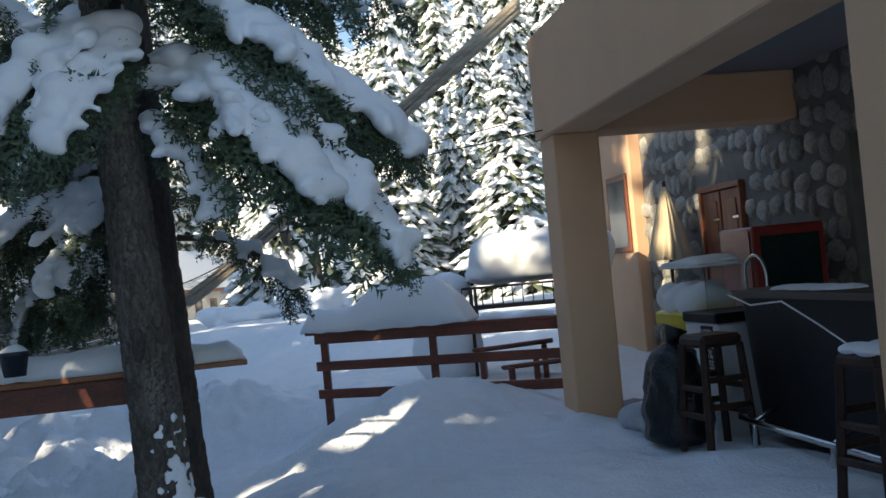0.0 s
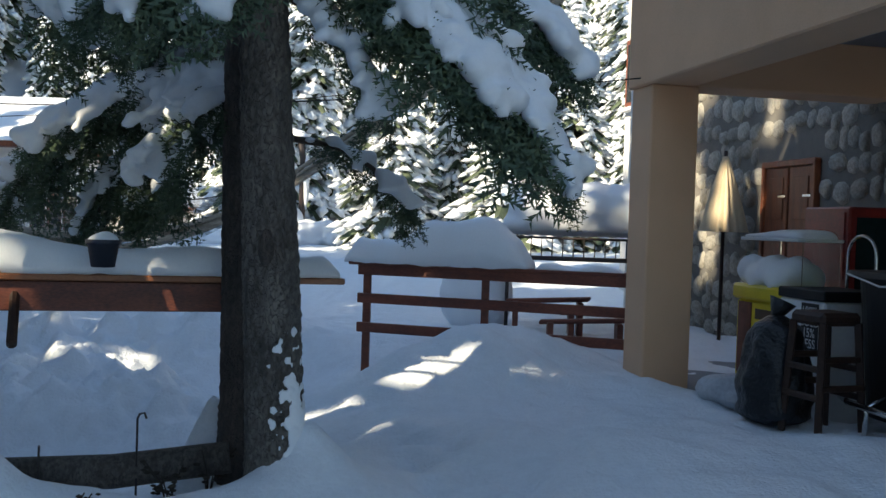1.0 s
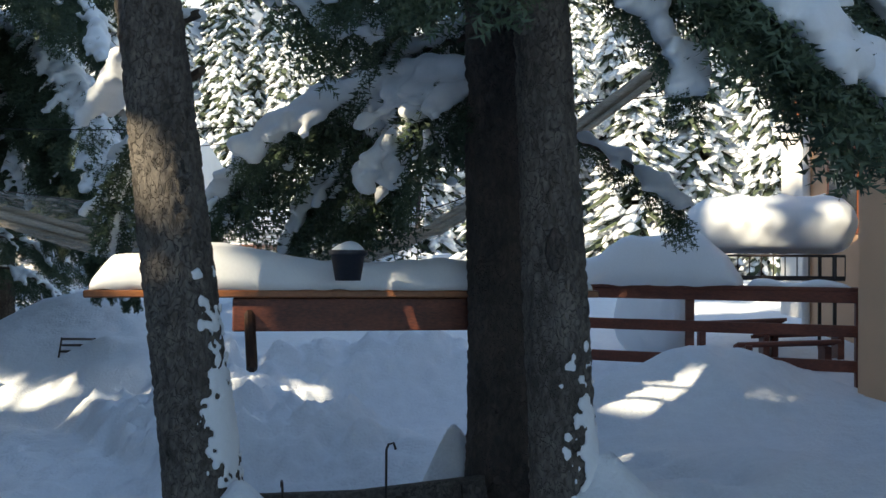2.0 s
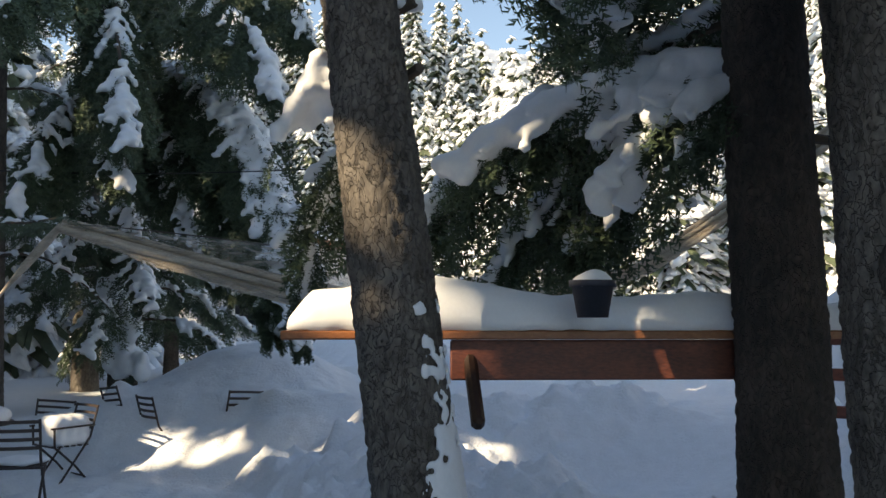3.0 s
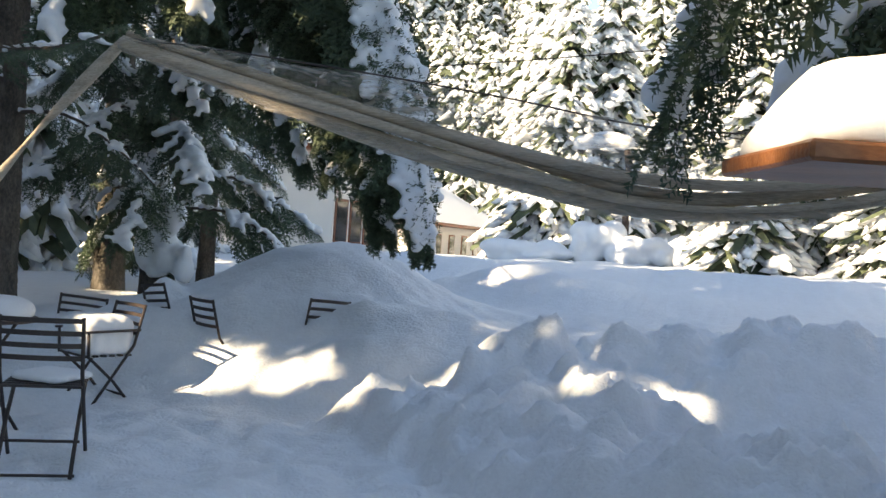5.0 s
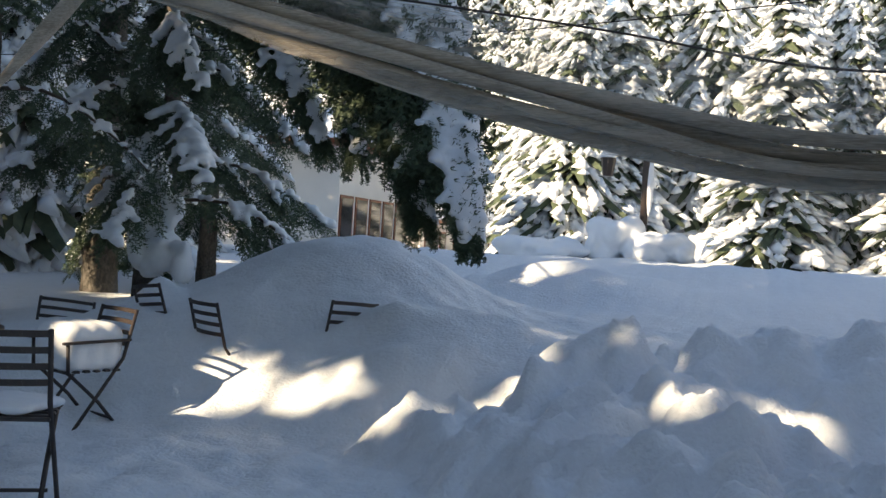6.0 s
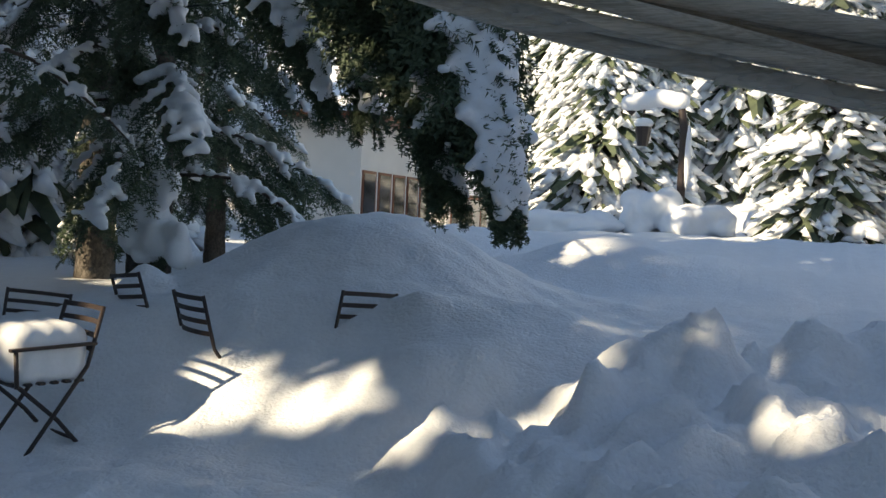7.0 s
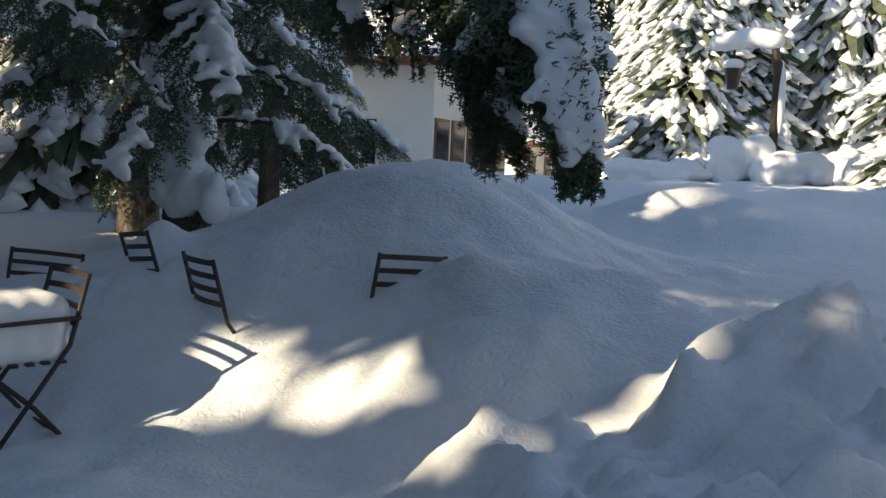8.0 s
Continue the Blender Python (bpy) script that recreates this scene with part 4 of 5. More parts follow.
def rack():
    t = thing("wire_rack", "dark iron wire rack buried under a block of snow", "rack")
    x0, x1, y, z = -1.05, 0.6, 11.6, 0.95
    for zz in (z + 0.02, z + 0.24):
        bm = bmesh.new()
        tube(bm, [(x0, y, zz), (x1, y, zz)], 0.014, 6)
        part("bar", bm, IRON, t)
    for k in range(15):
        bm = bmesh.new()
        xx = x0 + (x1 - x0) * k / 14
        tube(bm, [(xx, y, z), (xx, y, z + 0.24)], 0.007, 5)
        part("rod", bm, IRON, t)
    for xx in (x0 + 0.1, x1 - 0.1):
        for yy in (y, y + 0.7):
            bm = bmesh.new()
            tube(bm, [(xx, yy, ground_z(xx, yy) - 0.1), (xx, yy, z + 0.24)], 0.02, 6)
            part("leg", bm, IRON, t)
    bm = bmesh.new()
    box(bm, (x1 - x0, 0.8, 0.03), Matrix.Translation(((x0 + x1) / 2, y + 0.38, z)))
    part("shelf", bm, IRON, t, smooth=False)


rack()
tagged(blobs_mesh("snow_block", [((-0.2 + 0.22 * k, 12.0 + 0.1 * j, 1.52 + 0.02 * (k % 2)), (0.34, 0.42, 0.32), 0) for k in range(-2, 4) for j in (-1, 1)] + [((-0.75 + 0.2 * k, 11.95, 1.34), (0.3, 0.4, 0.14), 0) for k in range(7)], SNOW, None, 0.035, smooth=8), "tall rounded block of snow standing on a wire rack", "snow")
tagged(blobs_mesh("snow_heap", [((-1.25, 11.9, 1.2), (0.28, 0.3, 0.22), 0), ((-1.4, 11.9, 0.95), (0.35, 0.3, 0.3), 0), ((-1.3, 11.9, 0.5), (0.45, 0.4, 0.5), 0)], SNOW, None, 0.04), "rounded heap of snow beside the wire rack", "snow")
for k, (x, y, z, r) in enumerate(((-0.5, 11.3, 0.5, 0.28), (0.1, 11.2, 0.4, 0.25), (-0.15, 10.6, 0.35, 0.2))):
    t = thing("garden_bench", "dark wooden bench slats half buried in snow", "bench", "snowed-in benches")
    for j in range(3):
        bm = bmesh.new()
        beam(bm, (x - 0.45, y + 0.12 * j, z - 0.02 * j), (x + 0.45, y - 0.15 + 0.12 * j, z + 0.06 - 0.02 * j), 0.09, 0.03)
        part("slat", bm, STAINED, t, smooth=False)
    for j in (-0.35, 0.35):
        bm = bmesh.new()
        gz = ground_z(x + j, y) - 0.15
        box(bm, (0.06, 0.3, z - gz), Matrix.Translation((x + j, y + 0.05, (z + gz) / 2)))
        part("leg", bm, STAINED, t, smooth=False)


# ---- garden chairs ----
def folding_chair(label, m, group="snowed-in garden chairs"):
    t = thing("folding_chair", label, "chair", group, m)
    w = 0.20
    for sx in (-w, w):
        bm = bmesh.new()
        tube(bm, [(sx, -0.22, 0), (sx, 0.0, 0.30), (sx, 0.16, 0.52), (sx, 0.24, 0.82)], 0.011, 6)
        part("back_upright", bm, IRON, t)
        bm = bmesh.new()
        tube(bm, [(sx * 0.9, 0.24, 0), (sx * 0.9, 0.02, 0.26), (sx * 0.9, -0.19, 0.45)], 0.011, 6)
        part("leg", bm, IRON, t)
    for k in range(4):
        bm = bmesh.new()
        z = 0.605 + 0.066 * k
        y = 0.178 + 0.02 * k
        n = 8
        for j in range(n):
            xa, xb = -w + 2 * w * j / n, -w + 2 * w * (j + 1) / n
            beam(bm, (xa, y + 0.03 * (1 - (xa / w) ** 2), z), (xb, y + 0.03 * (1 - (xb / w) ** 2), z), 0.008, 0.026, 0)
        part("back_slat", bm, IRON, t, smooth=False)
    for k in range(6):
        bm = bmesh.new()
        beam(bm, (-w, -0.2 + 0.066 * k, 0.45), (w, -0.2 + 0.066 * k, 0.45), 0.035, 0.014, 0.003)
        part("seat_slat", bm, IRON, t, smooth=False)
    for y, z in ((-0.21, 0.012), (0.23, 0.012), (0.10, 0.16)):
        bm = bmesh.new()
        tube(bm, [(-w, y, z), (w, y, z)], 0.009, 6)
        part("stretcher", bm, IRON, t)
    return t


gz = ground_z(-7.77, 7.88)
chair_a = folding_chair("dark iron folding garden chair standing in trodden snow", pose(-7.77, 7.95, gz - 0.0, 0, 0, 210))
for m in (pose(-8.28, 10.74, -0.62, 0, 0, 147), pose(-8.90, 11.05, -0.56, 0, 6, 150), pose(-7.66, 11.05, -0.60, 6, -4, -119)):
    copy_thing(chair_a, m)["label"] = "dark iron folding chair buried to its backrest in snow"
copy_thing(chair_a, pose(-9.9, 10.95, -0.75, 0, 6, 40))
copy_thing(chair_a, pose(-8.75, 7.7, ground_z(-8.75, 7.7) - 0.05, 0, 0, 95))
chair_b = copy_thing(chair_a, pose(-8.785, 9.79, -0.66, 0, 0, -24))
chair_b["label"] = "dark iron folding armchair with a deep cushion of snow"
for sx in (-0.21, 0.21):
    bm = bmesh.new()
    beam(bm, (sx, 0.20, 0.635), (sx, -0.24, 0.625), 0.03, 0.016, 0.003)
    part("armrest", bm, IRON, chair_b, smooth=False)
    bm = bmesh.new()
    tube(bm, [(sx, -0.21, 0.625), (sx, -0.20, 0.44)], 0.011, 6)
    part("arm_post", bm, IRON, chair_b)
CB = chair_b.matrix_basis
tagged(blobs_mesh("snow_cushion", [(tuple(CB @ Vector((0.10 * i, -0.02 + 0.11 * j, 0.45 + 0.095 * k))), (0.11, 0.11, 0.085), 0) for i in (-1, 0, 1) for j in (-1, 0, 1) for k in (0.6, 1.5, 2.2)], SNOW, None, 0.02), "deep rounded cushion of snow filling a chair", "snow")
tagged(blobs_mesh("snow_cushion", [((-7.77 + 0.09 * i, 8.0 + 0.09 * j, ground_z(-7.77, 7.88) + 0.485), (0.09, 0.09, 0.03), 0) for i in (-1, 0, 1) for j in (-1, 0, 1)], SNOW, None, 0.02), "thin snow lying on a chair seat", "snow")


def garden_table(x, y):
    z = ground_z(x, y) - 0.05
    t = thing("garden_table", "round iron garden table under a cap of snow", "table", m=Matrix.Translation((x, y, z)))
    bm = bmesh.new()
    bmesh.ops.create_cone(bm, cap_ends=True, segments=32, radius1=0.36, radius2=0.36, depth=0.02, matrix=Matrix.Translation((0, 0, 0.72)))
    part("tabletop", bm, IRON, t, smooth=False)
    for k in range(3):
        a = k * 2.09 + 0.3
        bm = bmesh.new()
        tube(bm, [(0.3 * math.cos(a), 0.3 * math.sin(a), 0), (0.04 * math.cos(a), 0.04 * math.sin(a), 0.38), (0.25 * math.cos(a), 0.25 * math.sin(a), 0.71)], 0.011, 6)
        part("leg", bm, IRON, t)
    tagged(blobs_mesh("table_snow", [((x + 0.14 * math.cos(k), y + 0.14 * math.sin(k), z + 0.775), (0.22, 0.22, 0.10), 0) for k in range(7)], SNOW, None, 0.025), "domed cap of snow on the garden table", "snow")


garden_table(-8.95, 8.75)

# ---- shade net ----
NETPTS = [(-7.5, 8.05, 1.72), (-6.5, 8.15, 1.44), (-5.5, 8.22, 1.20), (-4.7, 8.3, 1.05), (-3.9, 8.35, 1.12), (-3.1, 8.4, 1.38), (-2.24, 8.43, 1.96), (-1.2, 8.45, 2.75), (-0.05, 8.55, 3.62)]


def shade_net():
    t = thing("shade_net", "long brown shade net slung in folds between fir and balcony", "net")
    P, D = frames_along(NETPTS, 90)
    g2 = np.random.default_rng(3)
    for f in range(5):
        bm = bmesh.new()
        ph, off = g2.uniform(0, 6), (f - 2.2) * 0.026
        pts = []
        for k, p in enumerate(P):
            fat = math.sin(math.pi * min(1, (k + 4) / 60)) if k < 56 else 0.55
            pts.append((p[0], p[1] + 0.03 * math.sin(f * 2 + k * 0.07), p[2] + off * (0.5 + fat) + 0.012 * math.sin(k * 0.21 + ph)))
        tube(bm, pts, [0.015 + 0.016 * abs(math.sin(k * 0.045 + ph)) for k in range(90)], 8)
        part("fold", bm, NET, t)
    V, F = [], []
    for k, p in enumerate(P[:64]):
        fat = math.sin(math.pi * k / 63) ** 0.8
        for j in range(7):
            q = j / 6
            V.append((p[0], p[1] + 0.08 * math.sin(k * 0.15 + j * 0.9) * q, p[2] + (0.03 + 0.30 * q) * fat + 0.01 * math.sin(k * 0.5 + j)))
        for j in range(4):
            q = j / 3
            V.append((p[0], p[1] - 0.03, p[2] - 0.05 - 0.10 * q * fat * (0.8 + 0.2 * math.sin(k * 0.9))))
    m = 11
    for k in range(63):
        F += [(k * m + j, k * m + j + 1, (k + 1) * m + j + 1, (k + 1) * m + j) for j in (0, 1, 2, 3, 4, 5, 7, 8, 9)]
    mesh_from("veil", V, F, VEIL, t, "thin see-through net")
    bm = bmesh.new()
    tube(bm, [(p[0], p[1], p[2] + 0.33 * math.sin(math.pi * k / 63) ** 0.8) for k, p in enumerate(P[:64])], 0.005, 5)
    part("rope", bm, IRON, t)
    bm = bmesh.new()
    Q, _ = frames_along([(-7.5, 8.05, 1.72), (-8.1, 8.2, 1.28), (-8.6, 8.3, 0.86), (-9.6, 8.5, 0.15)], 30)
    tube(bm, [tuple(p) for p in Q], [0.026 + 0.012 * math.sin(k * 0.4) for k in range(30)], 8)
    part("side_fold", bm, NET, t)


shade_net()
bough(tree_e, [(-11.1, 11.3, 2.0), (-9.6, 9.6, 1.95), (-8.4, 8.7, 1.82), (-7.3, 7.9, 1.78)], 0.22, 0.25, 0.5, 77, 0.3, 0.03)


# ---- near the feet of the firs ----
def hook_stake(x, y, h, a):
    z = ground_z(x, y) - 0.1
    bm = bmesh.new()
    ca, sa = math.cos(a), math.sin(a)
    tube(bm, [(x, y, z), (x, y, z + h), (x + 0.01 * ca, y + 0.01 * sa, z + h + 0.025), (x + 0.035 * ca, y + 0.035 * sa, z + h + 0.03), (x + 0.045 * ca, y + 0.045 * sa, z + h)], 0.006, 6)
    return tagged(part("plant_hook", bm, IRON), "thin black plastic plant hook sticking out of the snow", "hook", "plant hooks")


hook_stake(-2.85, 5.5, 0.58, 0.5)
hook_stake(-3.3, 5.35, 0.46, 2)
hook_stake(-3.25, 4.3, 0.34, 2)
t = thing("log_edging", "dark fallen log edging half buried in snow between the firs", "log")
bm = bmesh.new()
tube(bm, [(-3.55, 5.42, -0.06), (-3.0, 5.55, -0.05), (-2.40, 5.66, 0.03)], [0.085, 0.09, 0.085], 12)
part("log", bm, BARK, t)


def dry_plant(x, y, h, seed):
    g2 = np.random.default_rng(seed)
    z = ground_z(x, y) - 0.05
    t = thing("dry_plant", "withered brown plant stalks poking through the snow", "plant", "withered plants")
    for k in range(6):
        bm = bmesh.new()
        a, l = g2.uniform(0, 6.3), h * g2.uniform(0.6, 1.1)
        tip = (x + math.cos(a) * l * 0.5, y + math.sin(a) * l * 0.5, z + l)
        tube(bm, [(x, y, z), (x + math.cos(a) * l * 0.15, y + math.sin(a) * l * 0.15, z + l * 0.6), tip], 0.0035, 4)
        for j in range(5):
            q = g2.uniform(0.4, 1)
            c = Vector((x, y, z)).lerp(Vector(tip), q)
            bmesh.ops.create_icosphere(bm, subdivisions=1, radius=0.011 * g2.uniform(0.6, 1.4), matrix=Matrix.Translation(c + Vector((g2.normal(0, 0.015), g2.normal(0, 0.015), 0))) @ Matrix.Diagonal((1.6, 0.7, 0.8, 1)))
        part("stalk", bm, DRY, t)


for x, y, h, sd in ((-2.62, 5.35, 0.26, 1), (-2.85, 4.75, 0.2, 2), (-2.5, 5.6, 0.3, 3), (-3.3, 3.9, 0.16, 4), (-3.05, 4.6, 0.2, 5)):
    dry_plant(x, y, h, sd)
t = thing("metal_box", "open grey metal box frame standing in the snow by the fir", "box", m=pose(-3.95, 5.12, -0.24, 0, 0, 14))
for nm, c, sz in (("lid", (0, 0, 0.24), (0.27, 0.20, 0.02)), ("side_panel", (-0.125, 0, 0.03), (0.012, 0.18, 0.42)), ("side_panel", (0.125, 0, 0.03), (0.012, 0.18, 0.42)), ("back_panel", (0, 0.09, 0.03), (0.25, 0.012, 0.42))):
    bm = bmesh.new()
    box(bm, sz, Matrix.Translation(c))
    part(nm, bm, CEILING, t, smooth=False)
tagged(blobs_mesh("snow_on_box", [((-3.95 + 0.07 * k, 5.12 + 0.02 * k, 0.03), (0.08, 0.10, 0.035), 0.2) for k in (-1, 0, 1)], SNOW, None, 0.015), "thin snow lying on the metal box", "snow")
# snow plastered against the trunks
def trunk_snow(x, y, r, lean, foot, z_lo, z_hi, amount, face, seed):
    """Patches pressed on the bark round one bearing, close below and scattered above."""
    g2 = np.random.default_rng(seed)
    lumps = []
    for k in range(amount):
        q = g2.random() ** 1.6
        z0, a0 = z_lo + (z_hi - z_lo) * q, face + g2.normal(0, 0.30 + 0.22 * q)
        for m in range(int(3 + 22 * (1 - q))):
            z, a = z0 + g2.normal(0, 0.055), a0 + g2.normal(0, 0.17)
            up = z - foot
            rr = r * (1 + 0.30 * math.exp(-up / 0.25)) * (1 - 0.078 * up) + 0.002
            size = g2.uniform(0.006, 0.021)
            lumps.append(((x + lean * up + rr * math.cos(a), y + rr * math.sin(a), z), (size * 0.45, size, size * g2.uniform(0.9, 1.8)), a))
    tagged(blobs_mesh("snow_patches", lumps, SNOW, None, 0.008, smooth=1), "snow plastered on rough fir bark", "snow", "snow on the trunks", "stuff")


trunk_snow(-3.45, 5.03, 0.176, -0.132, -0.58, 0.05, 1.15, 34, -0.25, 1)
trunk_snow(-1.99, 5.02, 0.140, -0.055, -0.2, 0.12, 0.75, 22, -0.45, 2)


# ---- terrace ----
def hthing(name, label, category, group="", u=0, v=0, z=0.08, turn=0):
    return thing(name, label, category, group, HX @ pose(u, v, z, 0, 0, turn))


def block(t, name, lo, hi, mat, label="", bevel=0.008):
    bm = bmesh.new()
    lo, hi = Vector(lo), Vector(hi)
    box(bm, hi - lo, Matrix.Translation((lo + hi) / 2), bevel)
    return part(name, bm, mat, t, label, smooth=False)


bar = hthing("bar_counter", "long black bar counter with a grey top and chrome foot rail", "counter", u=-0.2)
bm = bmesh.new()
outline = [(0.85, -4.4)] + [(0.85 + 0.3 - 0.3 * math.cos(math.pi / 2 * k / 10), -2.3 + 0.3 * math.sin(math.pi / 2 * k / 10)) for k in range(11)] + [(1.42, -2.0), (1.42, -4.4)]
lo = [bm.verts.new((u + 0.06 * (u < 1.3), v - 0.04 * (v > -2.5), 0.12)) for u, v in outline]
hi = [bm.verts.new((u, v, 0.98)) for u, v in outline]
for k in range(len(outline)):
    bm.faces.new((lo[k], lo[(k + 1) % len(outline)], hi[(k + 1) % len(outline)], hi[k]))
bm.faces.new(hi)
bm.faces.new(lo[::-1])
part("body", bm, BLACK, bar, smooth=False)
bm = bmesh.new()
top = [(u - 0.05 if u < 1.3 else u + 0.03, v + (0.05 if v > -4 else 0)) for u, v in outline]
lo, hi = [bm.verts.new((u, v, 0.982)) for u, v in top], [bm.verts.new((u, v, 1.02)) for u, v in top]
for k in range(len(top)):
    bm.faces.new((lo[k], lo[(k + 1) % len(top)], hi[(k + 1) % len(top)], hi[k]))
bm.faces.new(hi)
bm.faces.new(lo[::-1])
part("countertop", bm, IRON, bar, "dark worn countertop", smooth=False)
bm = bmesh.new()
tube(bm, [(0.72, -4.4, 0.22), (0.72, -2.6, 0.22), (0.74, -2.3, 0.22), (0.85, -2.05, 0.22)], 0.02, 10)
part("foot_rail", bm, CHROME, bar, "chrome foot rail")
for v in (-4.2, -3.4, -2.5):
    bm = bmesh.new()
    tube(bm, [(0.9, v, 0.3), (0.73, v, 0.22), (0.72, v, 0.02)], 0.016, 8)
    part("rail_bracket", bm, CHROME, bar)
t = hthing("snow_slab", "flat slab of snow lying on the bar counter", "snow", u=-0.2, z=0.08 + 1.02)
t_snow = blobs_mesh("snow", [((1.05 + 0.03 * (k % 2), -2.5 - 0.12 * k, 0.0), (0.13, 0.12, 0.03), 0) for k in range(6)], SNOW, t, 0.015)
bm = bmesh.new()
tube(bm, [(0.80, -2.15, 1.08), (0.78, -2.5, 1.02), (0.78, -2.9, 1.05), (0.775, -3.3, 0.93), (0.775, -3.9, 0.72), (0.80, -4.3, 0.6)], 0.006, 6)
c = part("cable", bm, WHITEPAINT)
c.matrix_basis = HX @ Matrix.Translation((-0.2, 0, 0))
tagged(c, "thin white cable drooping across the bar's front", "cable")


def bar_stool(u, v, label, snowy=False):
    t = hthing("bar_stool", label, "stool", "bar stools", u, v, 0.09, 8)
    block(t, "seat", (-0.15, -0.15, 0.68), (0.15, 0.15, 0.76), DARKWOOD, "", 0.025)
    for sx in (-1, 1):
        for sy in (-1, 1):
            bm = bmesh.new()
            beam(bm, (sx * 0.165, sy * 0.165, 0), (sx * 0.13, sy * 0.13, 0.7), 0.045, 0.045)
            part("leg", bm, DARKWOOD, t, smooth=False)
    for z, o in ((0.25, 0.165), (0.42, 0.15)):
        for sx in (-1, 1):
            block(t, "stretcher", (sx * o - 0.014, -o, z - 0.02), (sx * o + 0.014, o, z + 0.02), DARKWOOD)
            block(t, "stretcher", (-o, sx * o - 0.014, z + 0.04), (o, sx * o + 0.014, z + 0.08), DARKWOOD)
    if snowy:
        tagged(blobs_mesh("stool_snow", [(tuple(HX @ Vector((u + 0.07 * i, v + 0.07 * j, 0.86))), (0.1, 0.1, 0.035), 0) for i in (-1, 1) for j in (-1, 1)], SNOW, None, 0.015), "thin cap of snow on a stool seat", "snow")


bar_stool(0.40, -2.25, "dark brown wooden bar stool beside the black bag")
bar_stool(0.45, -4.05, "dark brown wooden bar stool dusted with snow", True)

bag = bmesh.new()
bmesh.ops.create_icosphere(bag, subdivisions=4, radius=1)
for v in bag.verts:
    z = (v.co.z + 1) / 2
    r = (0.24 - 0.11 * z ** 2.2) * (1 - 0.5 * max(0, z - 0.9) * 8 * 0.4)
    d = 1 + 0.16 * noise.noise(v.co * 2.4) + 0.07 * noise.noise(v.co * 7)
    q = (v.co.x ** 2 + v.co.y ** 2) ** 0.5
    e = min(1, q * 1.6) / (q + 1e-6) if q > 1e-4 else 0
    v.co = Vector((v.co.x * e * r * d, v.co.y * e * r * d, 0.72 * z))
bag_thing = thing("rubbish_bag", "full black plastic rubbish bag standing on the terrace", "bag", m=Matrix.Translation((0.78, 6.98, 0.08)))
part("bag", bag, BAGFILM, bag_thing)
bm = bmesh.new()
bmesh.ops.create_cone(bm, cap_ends=True, segments=9, radius1=0.03, radius2=0.09, depth=0.12, matrix=Matrix.Translation((0.01, 0, 0.75)) @ Matrix.Rotation(0.4, 4, "Y"))
part("tied_neck", bm, BAGFILM, bag_thing)
tagged(blobs_mesh("plastic_sack", [((0.55 + 0.1 * k, 7.62 - 0.05 * k, 0.2), (0.16, 0.14, 0.13 - 0.02 * abs(k - 1)), 0.3) for k in range(3)] + [((0.72, 7.5, 0.16), (0.2, 0.16, 0.1), 0)], SACK, None, 0.025), "crumpled pale plastic sack lying on the floor", "sack")

fz = hthing("ice_chest", "yellow plastic ice chest on dark legs heaped with snow", "chest", u=0.72, v=-1.2)
block(fz, "rim", (0.0, 0.0, 0.72), (0.55, 0.75, 0.84), YELLOW, "bright yellow rim", 0.02)
block(fz, "body", (0.03, 0.03, 0.1), (0.52, 0.72, 0.72), YELLOW, "", 0.02)
block(fz, "sticker", (0.022, 0.48, 0.14), (0.03, 0.68, 0.70), STAINED, "brown printed sticker")
block(fz, "sticker", (0.022, 0.1, 0.58), (0.03, 0.42, 0.66), IRON, "dark printed strip")
tagged(blobs_mesh("snow_heap", [(tuple(HX @ Vector((0.94 + 0.11 * i, -0.85 + 0.14 * j, 0.98 + 0.05 * ((i + j) % 2)))), (0.13, 0.12, 0.13), 0) for i in (-1, 0, 1) for j in (-1, 0, 1, 2)], SNOW, None, 0.025), "lumpy heap of snow filling the yellow chest", "snow")
gs = hthing("glass_guard", "glass counter guard with a snow-covered board on top", "guard", u=1.05, v=-1.25, z=0.92)
block(gs, "board", (-0.25, 0, 0.34), (0.12, 0.85, 0.365), WHITEPAINT, "")
for v in (0.02, 0.83):
    o = block(gs, "pane", (-0.2, v - 0.004, 0.0), (0.1, v + 0.004, 0.34), GLASS, "clear glass pane", 0)
    o.visible_shadow = False
tagged(loft("snow_on_board", HX @ Vector((0.98, -1.24, 1.287)), HX @ Vector((0.98, -0.41, 1.287)), 0.34, lambda s: 0.05 + 0.02 * math.sin(5 * s), SNOW, seed=3, lump=0.012), "even layer of snow on the glass guard's board", "snow")

ap = hthing("drinks_cooler", "white enamelled drinks cooler with a black top and printed panel", "cooler", u=0.60, v=-1.92)
block(ap, "body", (0, 0, 0.0), (0.45, 0.55, 0.80), WHITEPAINT, "", 0.015)
block(ap, "top", (-0.01, -0.01, 0.80), (0.46, 0.56, 0.87), BLACK, "black top")
block(ap, "panel", (-0.006, 0.06, 0.44), (-0.002, 0.26, 0.78), BLACK, "black printed panel", 0)
block(ap, "foot_strip", (-0.006, 0.10, 0.06), (-0.002, 0.22, 0.15), WHITEPAINT, "white strip", 0)


def writing(text, size, parent, m, mat):
    c = bpy.data.curves.new("writing", "FONT")
    c.body, c.size, c.align_x, c.extrude = text, size, "CENTER", 0.0005
    c.space_line = 0.85
    c.materials.append(mat)
    o = new("writing", c)
    o.parent, o.matrix_basis = parent, m
    return o


